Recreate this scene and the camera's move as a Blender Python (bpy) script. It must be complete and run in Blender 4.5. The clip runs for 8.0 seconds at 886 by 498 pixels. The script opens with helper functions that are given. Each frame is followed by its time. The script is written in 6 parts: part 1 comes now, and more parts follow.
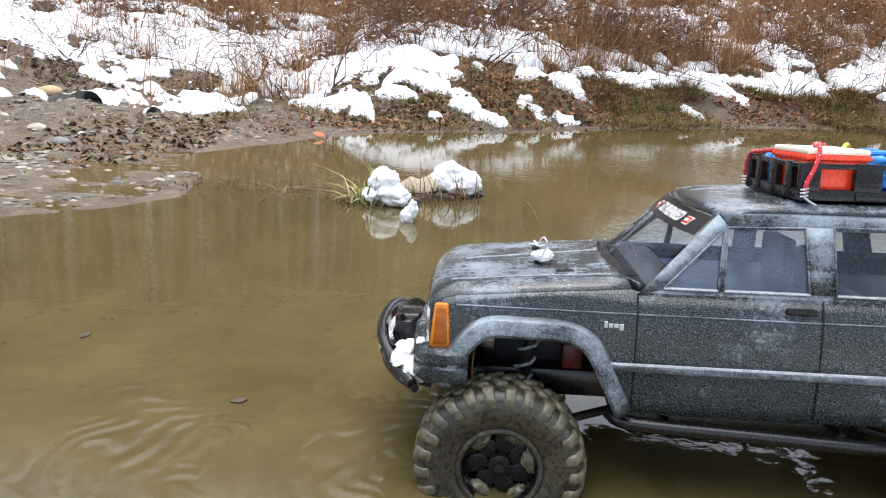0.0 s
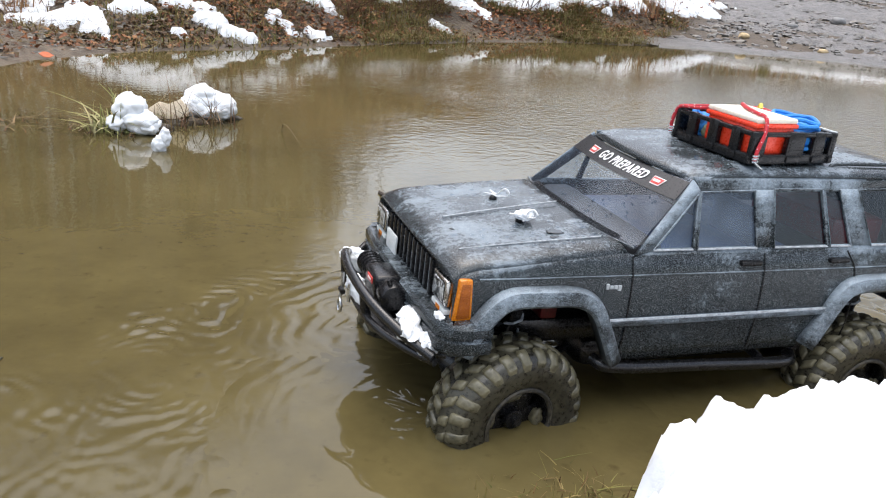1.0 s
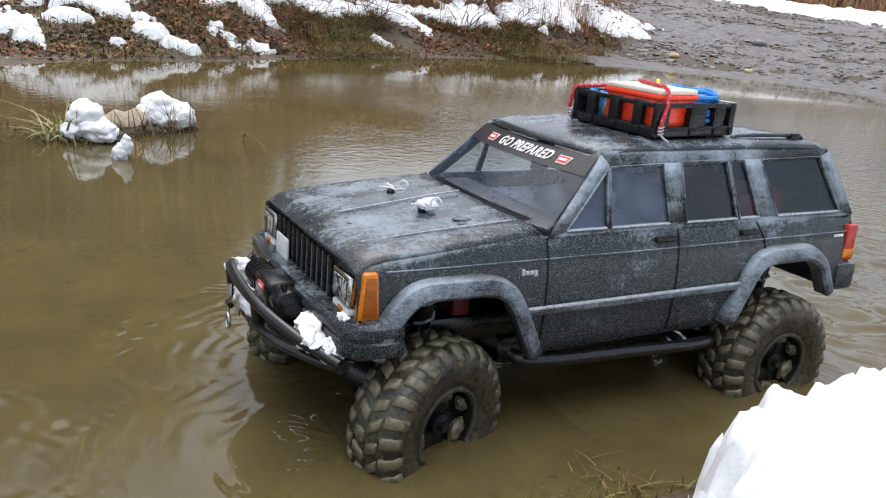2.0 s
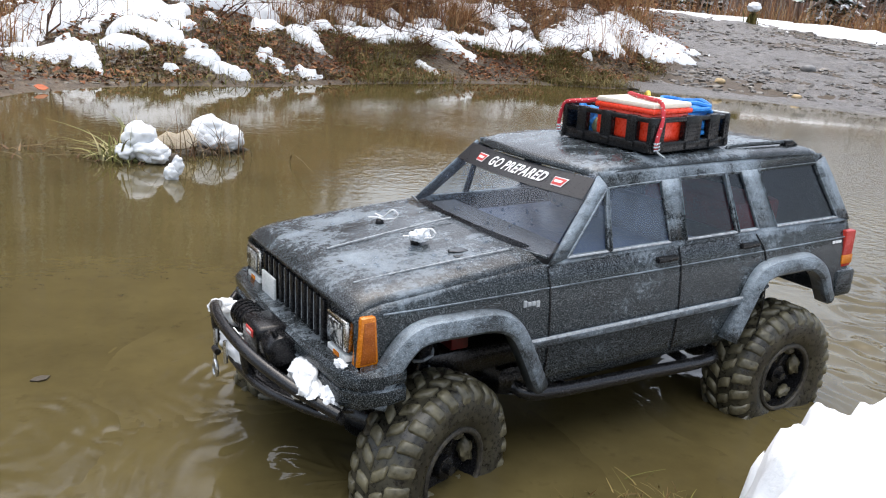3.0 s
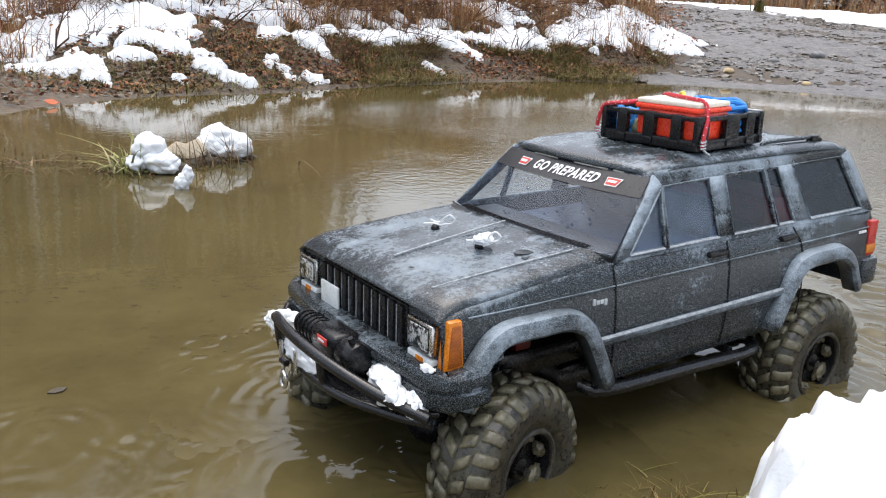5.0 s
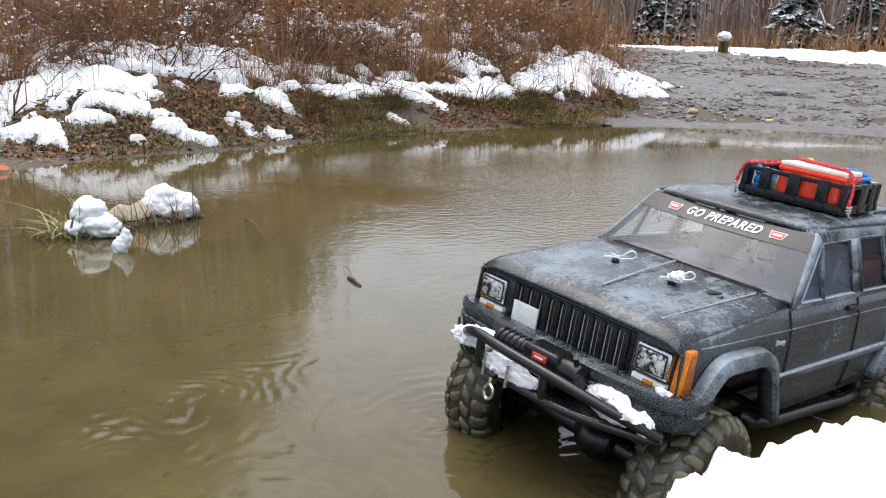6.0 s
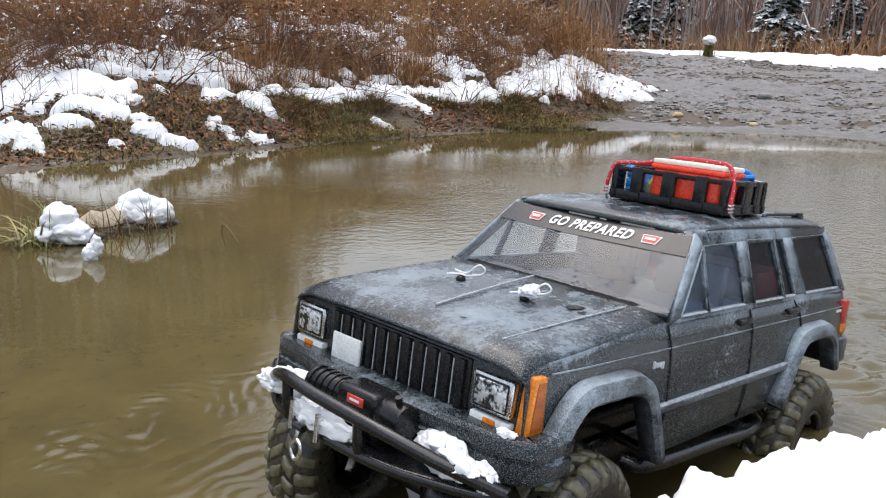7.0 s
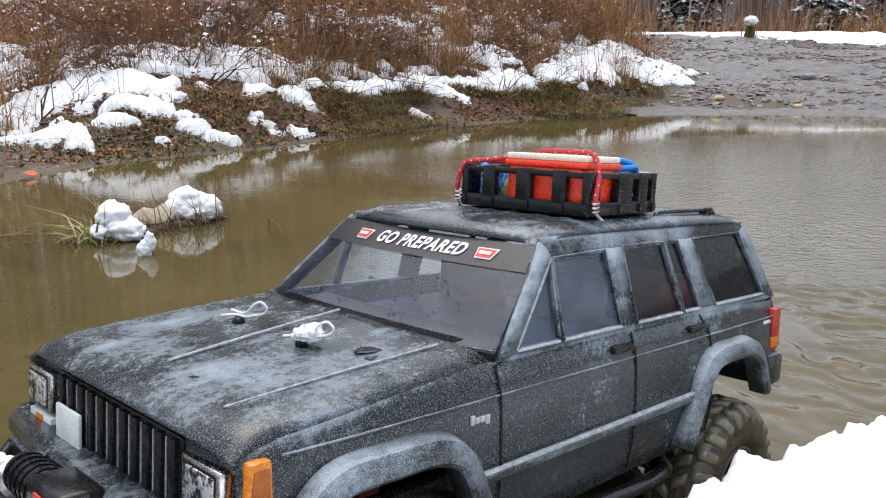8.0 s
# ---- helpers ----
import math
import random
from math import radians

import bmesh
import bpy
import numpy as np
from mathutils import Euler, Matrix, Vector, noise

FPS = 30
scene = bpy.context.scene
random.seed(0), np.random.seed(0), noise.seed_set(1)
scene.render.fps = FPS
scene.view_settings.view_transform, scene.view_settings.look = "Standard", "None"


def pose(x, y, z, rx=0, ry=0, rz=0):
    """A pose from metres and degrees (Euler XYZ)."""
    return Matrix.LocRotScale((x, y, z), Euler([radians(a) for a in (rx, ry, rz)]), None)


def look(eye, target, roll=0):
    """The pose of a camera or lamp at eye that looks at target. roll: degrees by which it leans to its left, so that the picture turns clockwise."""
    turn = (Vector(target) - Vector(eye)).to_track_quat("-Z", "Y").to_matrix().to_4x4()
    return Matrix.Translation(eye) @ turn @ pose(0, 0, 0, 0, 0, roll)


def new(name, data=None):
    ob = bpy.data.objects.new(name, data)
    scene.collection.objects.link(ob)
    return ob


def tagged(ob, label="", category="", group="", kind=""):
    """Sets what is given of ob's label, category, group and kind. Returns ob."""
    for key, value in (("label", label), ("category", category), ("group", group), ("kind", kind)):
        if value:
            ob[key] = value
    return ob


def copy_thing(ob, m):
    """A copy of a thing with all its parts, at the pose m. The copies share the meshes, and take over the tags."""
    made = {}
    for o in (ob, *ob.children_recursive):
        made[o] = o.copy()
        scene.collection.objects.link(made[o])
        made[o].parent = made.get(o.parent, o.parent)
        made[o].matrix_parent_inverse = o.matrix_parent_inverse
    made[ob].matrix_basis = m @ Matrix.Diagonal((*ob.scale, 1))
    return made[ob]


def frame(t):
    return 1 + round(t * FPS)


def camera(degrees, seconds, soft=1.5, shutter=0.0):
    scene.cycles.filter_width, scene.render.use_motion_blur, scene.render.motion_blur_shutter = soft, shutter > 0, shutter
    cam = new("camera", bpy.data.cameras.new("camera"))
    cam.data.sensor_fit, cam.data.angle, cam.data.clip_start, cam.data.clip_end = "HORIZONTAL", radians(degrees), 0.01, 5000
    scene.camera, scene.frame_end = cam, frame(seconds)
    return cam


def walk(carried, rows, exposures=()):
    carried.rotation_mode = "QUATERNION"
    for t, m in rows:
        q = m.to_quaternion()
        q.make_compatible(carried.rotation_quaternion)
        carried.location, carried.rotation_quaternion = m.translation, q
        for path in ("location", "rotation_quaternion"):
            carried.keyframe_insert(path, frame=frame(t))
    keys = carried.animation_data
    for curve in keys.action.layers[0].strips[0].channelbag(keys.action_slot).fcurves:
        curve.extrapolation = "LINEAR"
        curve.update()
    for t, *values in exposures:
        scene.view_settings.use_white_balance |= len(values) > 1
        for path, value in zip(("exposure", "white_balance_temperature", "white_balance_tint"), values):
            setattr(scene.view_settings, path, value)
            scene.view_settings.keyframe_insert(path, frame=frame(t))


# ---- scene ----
cam = camera(56.87, 8.0, soft=1.1)
CAMERA_ROWS = [
    (0, 0.0000, 0.0000, 0.2957, 74.95, -3.38, 4.30),
    (0.2, 0.0206, -0.0113, 0.3011, 75.47, -3.52, 0.44),
    (0.5, 0.0033, -0.0303, 0.3125, 72.55, -3.91, -6.81),
    (0.8, 0.0044, -0.0272, 0.3230, 70.48, -4.02, -8.61),
    (1, -0.0069, -0.0129, 0.3107, 70.21, -4.75, -12.66),
    (1.5, -0.0425, 0.0103, 0.3017, 69.23, -4.40, -16.00),
    (2, -0.0699, 0.0116, 0.2863, 72.00, -5.83, -17.70),
    (2.2, -0.0777, 0.0038, 0.2825, 73.77, -5.74, -16.53),
    (3.3, -0.0704, 0.0003, 0.2830, 73.20, -4.51, -13.64),
    (3.5, -0.0765, -0.0058, 0.2980, 73.12, -3.07, -12.25),
    (4, -0.0690, 0.0037, 0.2778, 73.67, -3.66, -12.00),
    (4.5, -0.0662, -0.0075, 0.2844, 73.69, -3.20, -12.24),
    (4.7, -0.0688, -0.0069, 0.2833, 73.34, -3.43, -12.83),
    (5.8, -0.0275, 0.0090, 0.2942, 74.82, -2.30, -17.27),
    (6, -0.0057, 0.0009, 0.2894, 76.84, -1.52, -15.87),
    (6.5, 0.0086, -0.0031, 0.3125, 77.74, -2.26, -15.64),
    (7, 0.0142, 0.0165, 0.2885, 77.13, -1.48, -16.72),
    (7.5, 0.0034, 0.0050, 0.2945, 76.89, -0.22, -15.01),
    (8, 0.0043, 0.0043, 0.2942, 76.33, 0.07, -14.27),
]
CAR_ROWS = [
    (0, 0.1815, 0.5761, -0.0280, 4.58, 1.86, 180.00),
    (0.2, 0.1868, 0.6013, -0.0315, 4.00, 1.66, 182.48),
    (0.5, 0.2117, 0.6003, -0.0258, 6.03, 1.75, 182.66),
    (0.8, 0.3094, 0.5709, -0.0332, -0.78, -1.45, 187.38),
    (1, 0.3189, 0.5735, -0.0402, -1.09, -1.21, 186.90),
    (1.5, 0.2949, 0.5786, -0.0420, -2.66, -1.93, 186.62),
    (2, 0.2275, 0.5646, -0.0300, 1.45, 0.54, 190.47),
    (2.2, 0.1907, 0.5550, -0.0229, 0.75, 1.75, 192.14),
    (3.3, 0.1854, 0.5539, -0.0294, 1.46, 2.69, 197.00),
    (3.5, 0.1816, 0.5450, -0.0264, 1.63, 2.43, 197.19),
    (4, 0.1842, 0.5625, -0.0309, 1.17, 3.44, 197.47),
    (4.5, 0.1851, 0.5496, -0.0318, 2.25, 3.74, 198.02),
    (4.7, 0.1843, 0.5487, -0.0308, 2.53, 3.34, 198.34),
    (5.8, 0.3932, 0.5851, -0.0333, -5.29, -4.28, 206.82),
    (6, 0.4023, 0.5870, -0.0405, -5.63, -4.70, 205.00),
    (6.5, 0.3862, 0.5659, -0.0357, -5.88, -4.98, 205.46),
    (7, 0.2825, 0.5228, -0.0296, -1.20, -6.59, 209.13),
    (7.5, 0.1770, 0.4450, -0.0130, 3.01, -3.42, 213.07),
    (8, 0.1185, 0.4295, -0.0188, 2.22, -6.66, 211.62),
]
walk(cam, [(r[0], pose(*r[1:])) for r in CAMERA_ROWS], exposures=[(0, 1.42), (1.2, 1.12), (2.0, 0.95), (3.3, 1.11), (4.7, 1.11), (6.0, 1.0), (8, 0.92)])

# ---------------------------------------------------------------- light: overcast winter day
world = bpy.data.worlds.new("overcast_sky")
scene.world = world
world.use_nodes = True
wn, wl = world.node_tree.nodes, world.node_tree.links
sky = wn.new("ShaderNodeTexSky")
sky.sky_type = "NISHITA"
sky.sun_disc = False
sky.sun_elevation, sky.sun_rotation = radians(66), radians(0)
sky.air_density, sky.dust_density, sky.ozone_density = 1.0, 3.5, 1.0
grey = wn.new("ShaderNodeHueSaturation")
grey.inputs["Saturation"].default_value = 0.62
wl.new(sky.outputs[0], grey.inputs["Color"])
wl.new(grey.outputs[0], wn["Background"].inputs[0])
wn["Background"].inputs[1].default_value = 0.15
sun = new("sun", bpy.data.lights.new("sun", "SUN"))
sun.data.energy, sun.data.angle, sun.data.color = 1.1, radians(60), (1.0, 0.99, 0.97)
sun.matrix_world = look((-1.0, -2.0, 7), (0, 0, 0))


# ---------------------------------------------------------------- materials
def sock(nt, node, name, value):
    if hasattr(value, "is_output"):
        nt.links.new(value, node.inputs[name])
    else:
        node.inputs[name].default_value = value


def add_noise(nt, scale, detail=4.0, rough=0.6, vec=None, kind="ShaderNodeTexNoise"):
    n = nt.nodes.new(kind)
    n.inputs["Scale"].default_value = scale
    if kind == "ShaderNodeTexNoise":
        n.inputs["Detail"].default_value, n.inputs["Roughness"].default_value = detail, rough
    if vec is not None:
        nt.links.new(vec, n.inputs["Vector"])
    return n.outputs[0]


def ramp(nt, fac, stops):
    r = nt.nodes.new("ShaderNodeValToRGB")
    e = r.color_ramp.elements
    while len(e) < len(stops):
        e.new(0.5)
    for k, (p, c) in zip(e, stops):
        k.position = p
        k.color = (*c, 1) if isinstance(c, tuple) else (c, c, c, 1)
    nt.links.new(fac, r.inputs[0])
    return r.outputs[0]


def mixed(nt, fac, a, b, mode="MIX"):
    m = nt.nodes.new("ShaderNodeMix")
    m.data_type, m.blend_type = "RGBA", mode
    for i, v in ((0, fac), (6, a), (7, b)):
        if hasattr(v, "is_output"):
            nt.links.new(v, m.inputs[i])
        else:
            m.inputs[i].default_value = (*v, 1) if isinstance(v, tuple) else v
    return m.outputs[2]


def bump(nt, height, strength, dist):
    b = nt.nodes.new("ShaderNodeBump")
    b.inputs["Strength"].default_value, b.inputs["Distance"].default_value = strength, dist
    nt.links.new(height, b.inputs["Height"])
    return b.outputs[0]


def material(name):
    m = bpy.data.materials.new(name)
    m.use_nodes = True
    nt = m.node_tree
    return m, nt, nt.nodes["Principled BSDF"], nt.nodes.new("ShaderNodeTexCoord").outputs["Object"]


def simple(name, dark, light, scale=60.0, rough=0.5, metal=0.0, relief=0.3, depth=0.001, fine=8.0, contrast=(0.35, 0.65), spec=0.5):
    """Two-scale mottled surface between two colours."""
    m, nt, bs, vec = material(name)
    coarse = add_noise(nt, scale, 5, 0.65, vec)
    grain = add_noise(nt, scale * fine, 3, 0.6, vec)
    both = mixed(nt, 0.45, coarse, grain)
    sock(nt, bs, "Base Color", ramp(nt, both, [(contrast[0], dark), (contrast[1], light)]))
    sock(nt, bs, "Roughness", ramp(nt, grain, [(0.3, max(rough - 0.12, 0.02)), (0.7, min(rough + 0.12, 1.0))]))
    bs.inputs["Metallic"].default_value = metal
    bs.inputs["Specular IOR Level"].default_value = spec
    sock(nt, bs, "Normal", bump(nt, both, relief, depth))
    return m


def island_mix(name, colours, rough=0.7, scale=30.0, translucent=0.0):
    """A colour per loose piece, for leaves, blades, twigs and stones."""
    m, nt, bs, vec = material(name)
    geo = nt.nodes.new("ShaderNodeNewGeometry")
    n = len(colours)
    base = ramp(nt, geo.outputs["Random Per Island"], [(i / max(n - 1, 1), c) for i, c in enumerate(colours)])
    grain = add_noise(nt, scale, 3, 0.6, vec)
    sock(nt, bs, "Base Color", mixed(nt, 0.6, base, ramp(nt, grain, [(0.3, 0.35), (0.7, 1.0)]), "MULTIPLY"))
    bs.inputs["Roughness"].default_value = rough
    bs.inputs["Specular IOR Level"].default_value = 0.25
    bs.inputs["Subsurface Weight"].default_value = translucent
    return m


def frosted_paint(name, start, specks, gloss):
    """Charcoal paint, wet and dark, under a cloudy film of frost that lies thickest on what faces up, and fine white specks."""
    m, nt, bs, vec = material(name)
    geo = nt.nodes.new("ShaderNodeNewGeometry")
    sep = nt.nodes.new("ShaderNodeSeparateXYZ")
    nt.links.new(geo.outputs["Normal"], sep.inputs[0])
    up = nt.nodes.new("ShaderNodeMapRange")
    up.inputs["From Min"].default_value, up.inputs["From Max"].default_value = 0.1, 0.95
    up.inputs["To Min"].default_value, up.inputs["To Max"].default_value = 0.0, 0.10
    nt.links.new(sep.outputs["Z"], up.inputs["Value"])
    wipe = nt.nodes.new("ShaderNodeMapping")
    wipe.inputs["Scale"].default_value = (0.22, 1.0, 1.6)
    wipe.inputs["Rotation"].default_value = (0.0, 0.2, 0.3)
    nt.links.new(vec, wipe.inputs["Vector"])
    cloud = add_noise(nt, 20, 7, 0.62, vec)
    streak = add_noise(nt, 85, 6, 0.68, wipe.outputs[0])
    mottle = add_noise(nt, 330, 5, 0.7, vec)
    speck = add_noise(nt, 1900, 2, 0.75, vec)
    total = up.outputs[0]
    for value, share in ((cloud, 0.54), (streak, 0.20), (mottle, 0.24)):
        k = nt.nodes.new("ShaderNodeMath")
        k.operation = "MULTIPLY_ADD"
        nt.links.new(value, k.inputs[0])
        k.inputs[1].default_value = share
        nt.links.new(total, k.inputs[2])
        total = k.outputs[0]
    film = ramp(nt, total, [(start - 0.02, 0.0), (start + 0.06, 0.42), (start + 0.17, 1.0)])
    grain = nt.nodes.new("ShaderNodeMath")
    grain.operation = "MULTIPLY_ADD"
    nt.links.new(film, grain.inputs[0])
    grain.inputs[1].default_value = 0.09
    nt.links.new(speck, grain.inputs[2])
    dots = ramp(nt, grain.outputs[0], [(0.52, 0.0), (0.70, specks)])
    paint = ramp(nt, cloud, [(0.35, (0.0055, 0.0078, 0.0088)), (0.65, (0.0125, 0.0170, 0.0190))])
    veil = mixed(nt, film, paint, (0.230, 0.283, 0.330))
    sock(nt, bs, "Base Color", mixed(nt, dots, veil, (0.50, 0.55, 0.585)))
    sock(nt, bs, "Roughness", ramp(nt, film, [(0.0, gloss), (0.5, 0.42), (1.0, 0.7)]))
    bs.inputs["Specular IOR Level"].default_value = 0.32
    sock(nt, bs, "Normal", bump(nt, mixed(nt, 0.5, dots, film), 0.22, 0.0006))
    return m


def muddy_water():
    """Silty brown water: a mirror at a low angle, mud colour from above."""
    m, nt, bs, vec = material("muddy_water")
    silt = add_noise(nt, 1.7, 6, 0.6, vec)
    fine = add_noise(nt, 13, 5, 0.65, vec)
    bed = add_noise(nt, 55, 4, 0.6, vec)
    base = ramp(nt, silt, [(0.35, (0.066, 0.0515, 0.0195)), (0.65, (0.116, 0.092, 0.0370))])
    base = mixed(nt, 0.4, base, ramp(nt, fine, [(0.3, (0.043, 0.034, 0.0145)), (0.7, (0.112, 0.089, 0.0360))]))
    sock(nt, bs, "Base Color", mixed(nt, ramp(nt, bed, [(0.60, 0.0), (0.74, 0.45)]), base, (0.040, 0.030, 0.012)))
    bs.inputs["Roughness"].default_value = 0.035
    bs.inputs["IOR"].default_value = 1.333
    sep = nt.nodes.new("ShaderNodeSeparateXYZ")
    nt.links.new(vec, sep.inputs[0])
    lie = nt.nodes.new("ShaderNodeMath")
    lie.operation = "MULTIPLY_ADD"
    nt.links.new(sep.outputs["X"], lie.inputs[0])
    lie.inputs[1].default_value = 0.55
    nt.links.new(add_noise(nt, 2.2, 3, 0.6, vec), lie.inputs[2])
    wind = ramp(nt, lie.outputs[0], [(0.50, 0.07), (0.80, 0.45), (1.0, 1.0)])
    small = add_noise(nt, 60, 3, 0.55, vec)
    broad = add_noise(nt, 7, 2, 0.5, vec)
    lee = nt.nodes.new("ShaderNodeMapRange")
    lee.inputs["From Min"].default_value, lee.inputs["From Max"].default_value = 1.9, 2.6
    lee.inputs["To Min"].default_value, lee.inputs["To Max"].default_value = 1.0, 0.03
    nt.links.new(sep.outputs["Y"], lee.inputs["Value"])
    chop = mixed(nt, 1.0, mixed(nt, 1.0, small, wind, "MULTIPLY"), lee.outputs[0], "MULTIPLY")
    first = nt.nodes.new("ShaderNodeBump")
    first.inputs["Strength"].default_value, first.inputs["Distance"].default_value = 0.20, 0.012
    nt.links.new(chop, first.inputs["Height"])
    second = nt.nodes.new("ShaderNodeBump")
    second.inputs["Strength"].default_value, second.inputs["Distance"].default_value = 0.02, 0.010
    nt.links.new(broad, second.inputs["Height"])
    nt.links.new(first.outputs[0], second.inputs["Normal"])
    nt.links.new(second.outputs[0], bs.inputs["Normal"])
    return m


def snow_surface():
    m, nt, bs, vec = material("wet_snow")
    n1 = add_noise(nt, 45, 5, 0.65, vec)
    n2 = add_noise(nt, 260, 4, 0.7, vec)
    both = mixed(nt, 0.4, n1, n2)
    sock(nt, bs, "Base Color", ramp(nt, n1, [(0.3, (0.70, 0.72, 0.74)), (0.7, (0.82, 0.83, 0.84))]))
    bs.inputs["Roughness"].default_value = 0.75
    bs.inputs["Subsurface Weight"].default_value = 0.0
    sock(nt, bs, "Normal", bump(nt, both, 0.35, 0.005))
    return m


def ground_surface():
    """Mud, leaf litter and gravel mixed by patches."""
    m, nt, bs, vec = material("wet_mud_and_gravel")
    big = add_noise(nt, 1.6, 5, 0.6, vec)
    mid = add_noise(nt, 14, 5, 0.7, vec)
    peb = add_noise(nt, 75, 2, 0.6, vec, "ShaderNodeTexVoronoi")
    fine = add_noise(nt, 260, 3, 0.6, vec)
    mud = ramp(nt, mid, [(0.3, (0.030, 0.020, 0.012)), (0.55, (0.075, 0.053, 0.034)), (0.75, (0.15, 0.112, 0.075))])
    grit = ramp(nt, fine, [(0.3, (0.045, 0.034, 0.024)), (0.7, (0.14, 0.112, 0.082))])
    sock(nt, bs, "Base Color", mixed(nt, ramp(nt, big, [(0.35, 0.15), (0.65, 0.75)]), mud, grit))
    sock(nt, bs, "Roughness", ramp(nt, big, [(0.35, 0.45), (0.65, 0.85)]))
    bs.inputs["Specular IOR Level"].default_value = 0.25
    sock(nt, bs, "Normal", bump(nt, mixed(nt, 0.5, peb, mid), 0.7, 0.012))
    return m


def tinted_glass(name, colour, mist):
    """A clear tinted sheet with sharp reflections and a thin uneven mist of drops on it; the mist's blue also paints in
    sky sheen.
    """
    m, nt, bs, vec = material(name)
    nt.nodes.remove(bs)
    out = nt.nodes["Material Output"]
    clear, gloss, haze = nt.nodes.new("ShaderNodeBsdfTransparent"), nt.nodes.new("ShaderNodeBsdfGlossy"), nt.nodes.new("ShaderNodeBsdfDiffuse")
    clear.inputs["Color"].default_value = (*colour, 1)
    gloss.inputs["Roughness"].default_value = 0.03
    haze.inputs["Color"].default_value = (0.30, 0.39, 0.53, 1)
    patches = ramp(nt, add_noise(nt, 45, 5, 0.65, vec), [(0.35, mist * 0.35), (0.65, mist)])
    body = nt.nodes.new("ShaderNodeMixShader")
    nt.links.new(patches, body.inputs[0])
    nt.links.new(clear.outputs[0], body.inputs[1])
    nt.links.new(haze.outputs[0], body.inputs[2])
    lw = nt.nodes.new("ShaderNodeLayerWeight")
    lw.inputs["Blend"].default_value = 0.5
    rim = ramp(nt, lw.outputs["Facing"], [(0.0, 0.04), (0.55, 0.07), (0.8, 0.22), (1.0, 0.9)])
    full = nt.nodes.new("ShaderNodeMixShader")
    nt.links.new(rim, full.inputs[0])
    nt.links.new(body.outputs[0], full.inputs[1])
    nt.links.new(gloss.outputs[0], full.inputs[2])
    nt.links.new(full.outputs[0], out.inputs["Surface"])
    return m


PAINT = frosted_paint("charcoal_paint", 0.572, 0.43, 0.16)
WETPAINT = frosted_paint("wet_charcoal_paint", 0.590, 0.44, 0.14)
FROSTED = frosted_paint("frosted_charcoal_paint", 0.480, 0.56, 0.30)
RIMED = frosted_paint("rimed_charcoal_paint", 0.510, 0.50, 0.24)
WATER = muddy_water()
SNOW = snow_surface()
GROUND = ground_surface()
# the last value sets the mist, which also stands in for reflected sky
PANE = tinted_glass("tinted_pane", (0.76, 0.80, 0.84), 0.035)
FOGGED = tinted_glass("fogged_pane", (0.84, 0.87, 0.90), 0.20)
MISTED = tinted_glass("windscreen_pane", (0.88, 0.94, 1.0), 0.080)
REED = island_mix("green_reed", [(0.20, 0.22, 0.06), (0.32, 0.30, 0.12), (0.15, 0.17, 0.045), (0.42, 0.36, 0.18), (0.26, 0.26, 0.08)], 0.6)
STRAW = island_mix("straw_grass", [(0.52, 0.31, 0.130), (0.40, 0.200, 0.080), (0.60, 0.41, 0.20), (0.30, 0.130, 0.060), (0.47, 0.26, 0.105)], 0.8)
TRIM = simple("black_plastic", (0.004, 0.004, 0.0045), (0.014, 0.014, 0.015), 120, 0.25, relief=0.06, depth=0.0004, spec=0.3)
BARE = simple("dark_steel_tube", (0.005, 0.005, 0.0055), (0.014, 0.014, 0.015), 150, 0.25, depth=0.0003)
RUBBER = simple("muddy_rubber", (0.012, 0.011, 0.009), (0.115, 0.100, 0.068), 55, 0.62, depth=0.0012, contrast=(0.42, 0.75))
SIDEWALL = simple("wet_rubber", (0.014, 0.013, 0.010), (0.095, 0.086, 0.054), 40, 0.33, depth=0.0008, contrast=(0.4, 0.75))
CHROME = simple("dull_chrome", (0.45, 0.45, 0.45), (0.75, 0.75, 0.74), 200, 0.22, 1.0, 0.1, 0.0002)
STEEL = simple("bright_steel", (0.55, 0.55, 0.54), (0.8, 0.8, 0.79), 300, 0.25, 1.0, 0.1, 0.0002)
# the hard dark-to-bright mottling paints reflections into the lens colour
LENS = simple("lamp_lens", (0.05, 0.055, 0.06), (0.80, 0.83, 0.85), 130, 0.08, 0.7, 0.8, 0.002, 2.0, contrast=(0.44, 0.54))
AMBER = simple("amber_lens", (0.42, 0.105, 0.004), (0.72, 0.235, 0.010), 90, 0.22, 0.0, 0.3, 0.0008)
DARKAMBER = simple("dark_amber_lens", (0.20, 0.042, 0.002), (0.46, 0.120, 0.005), 160, 0.2, 0.0, 0.6, 0.0010)
REDLENS = simple("red_lens", (0.30, 0.012, 0.008), (0.50, 0.030, 0.015), 90, 0.2, 0.0, 0.3, 0.0008)
WHITE = simple("dirty_white_plastic", (0.50, 0.53, 0.52), (0.80, 0.82, 0.81), 90, 0.4, 0.0, 0.2, 0.0004)
PALE = simple("pale_line", (0.14, 0.15, 0.16), (0.52, 0.55, 0.58), 300, 0.7, 0.0, 0.3, 0.0004)
BADGE = simple("pale_badge", (0.30, 0.32, 0.33), (0.50, 0.52, 0.53), 300, 0.5, 0.0, 0.05, 0.0002)
BLACKWET = simple("black_wet_patch", (0.003, 0.0035, 0.004), (0.008, 0.009, 0.010), 150, 0.10, relief=0.05, depth=0.0002)
DECAL = simple("white_decal", (0.70, 0.70, 0.70), (0.82, 0.82, 0.82), 200, 0.5, 0.0, 0.05, 0.0002)
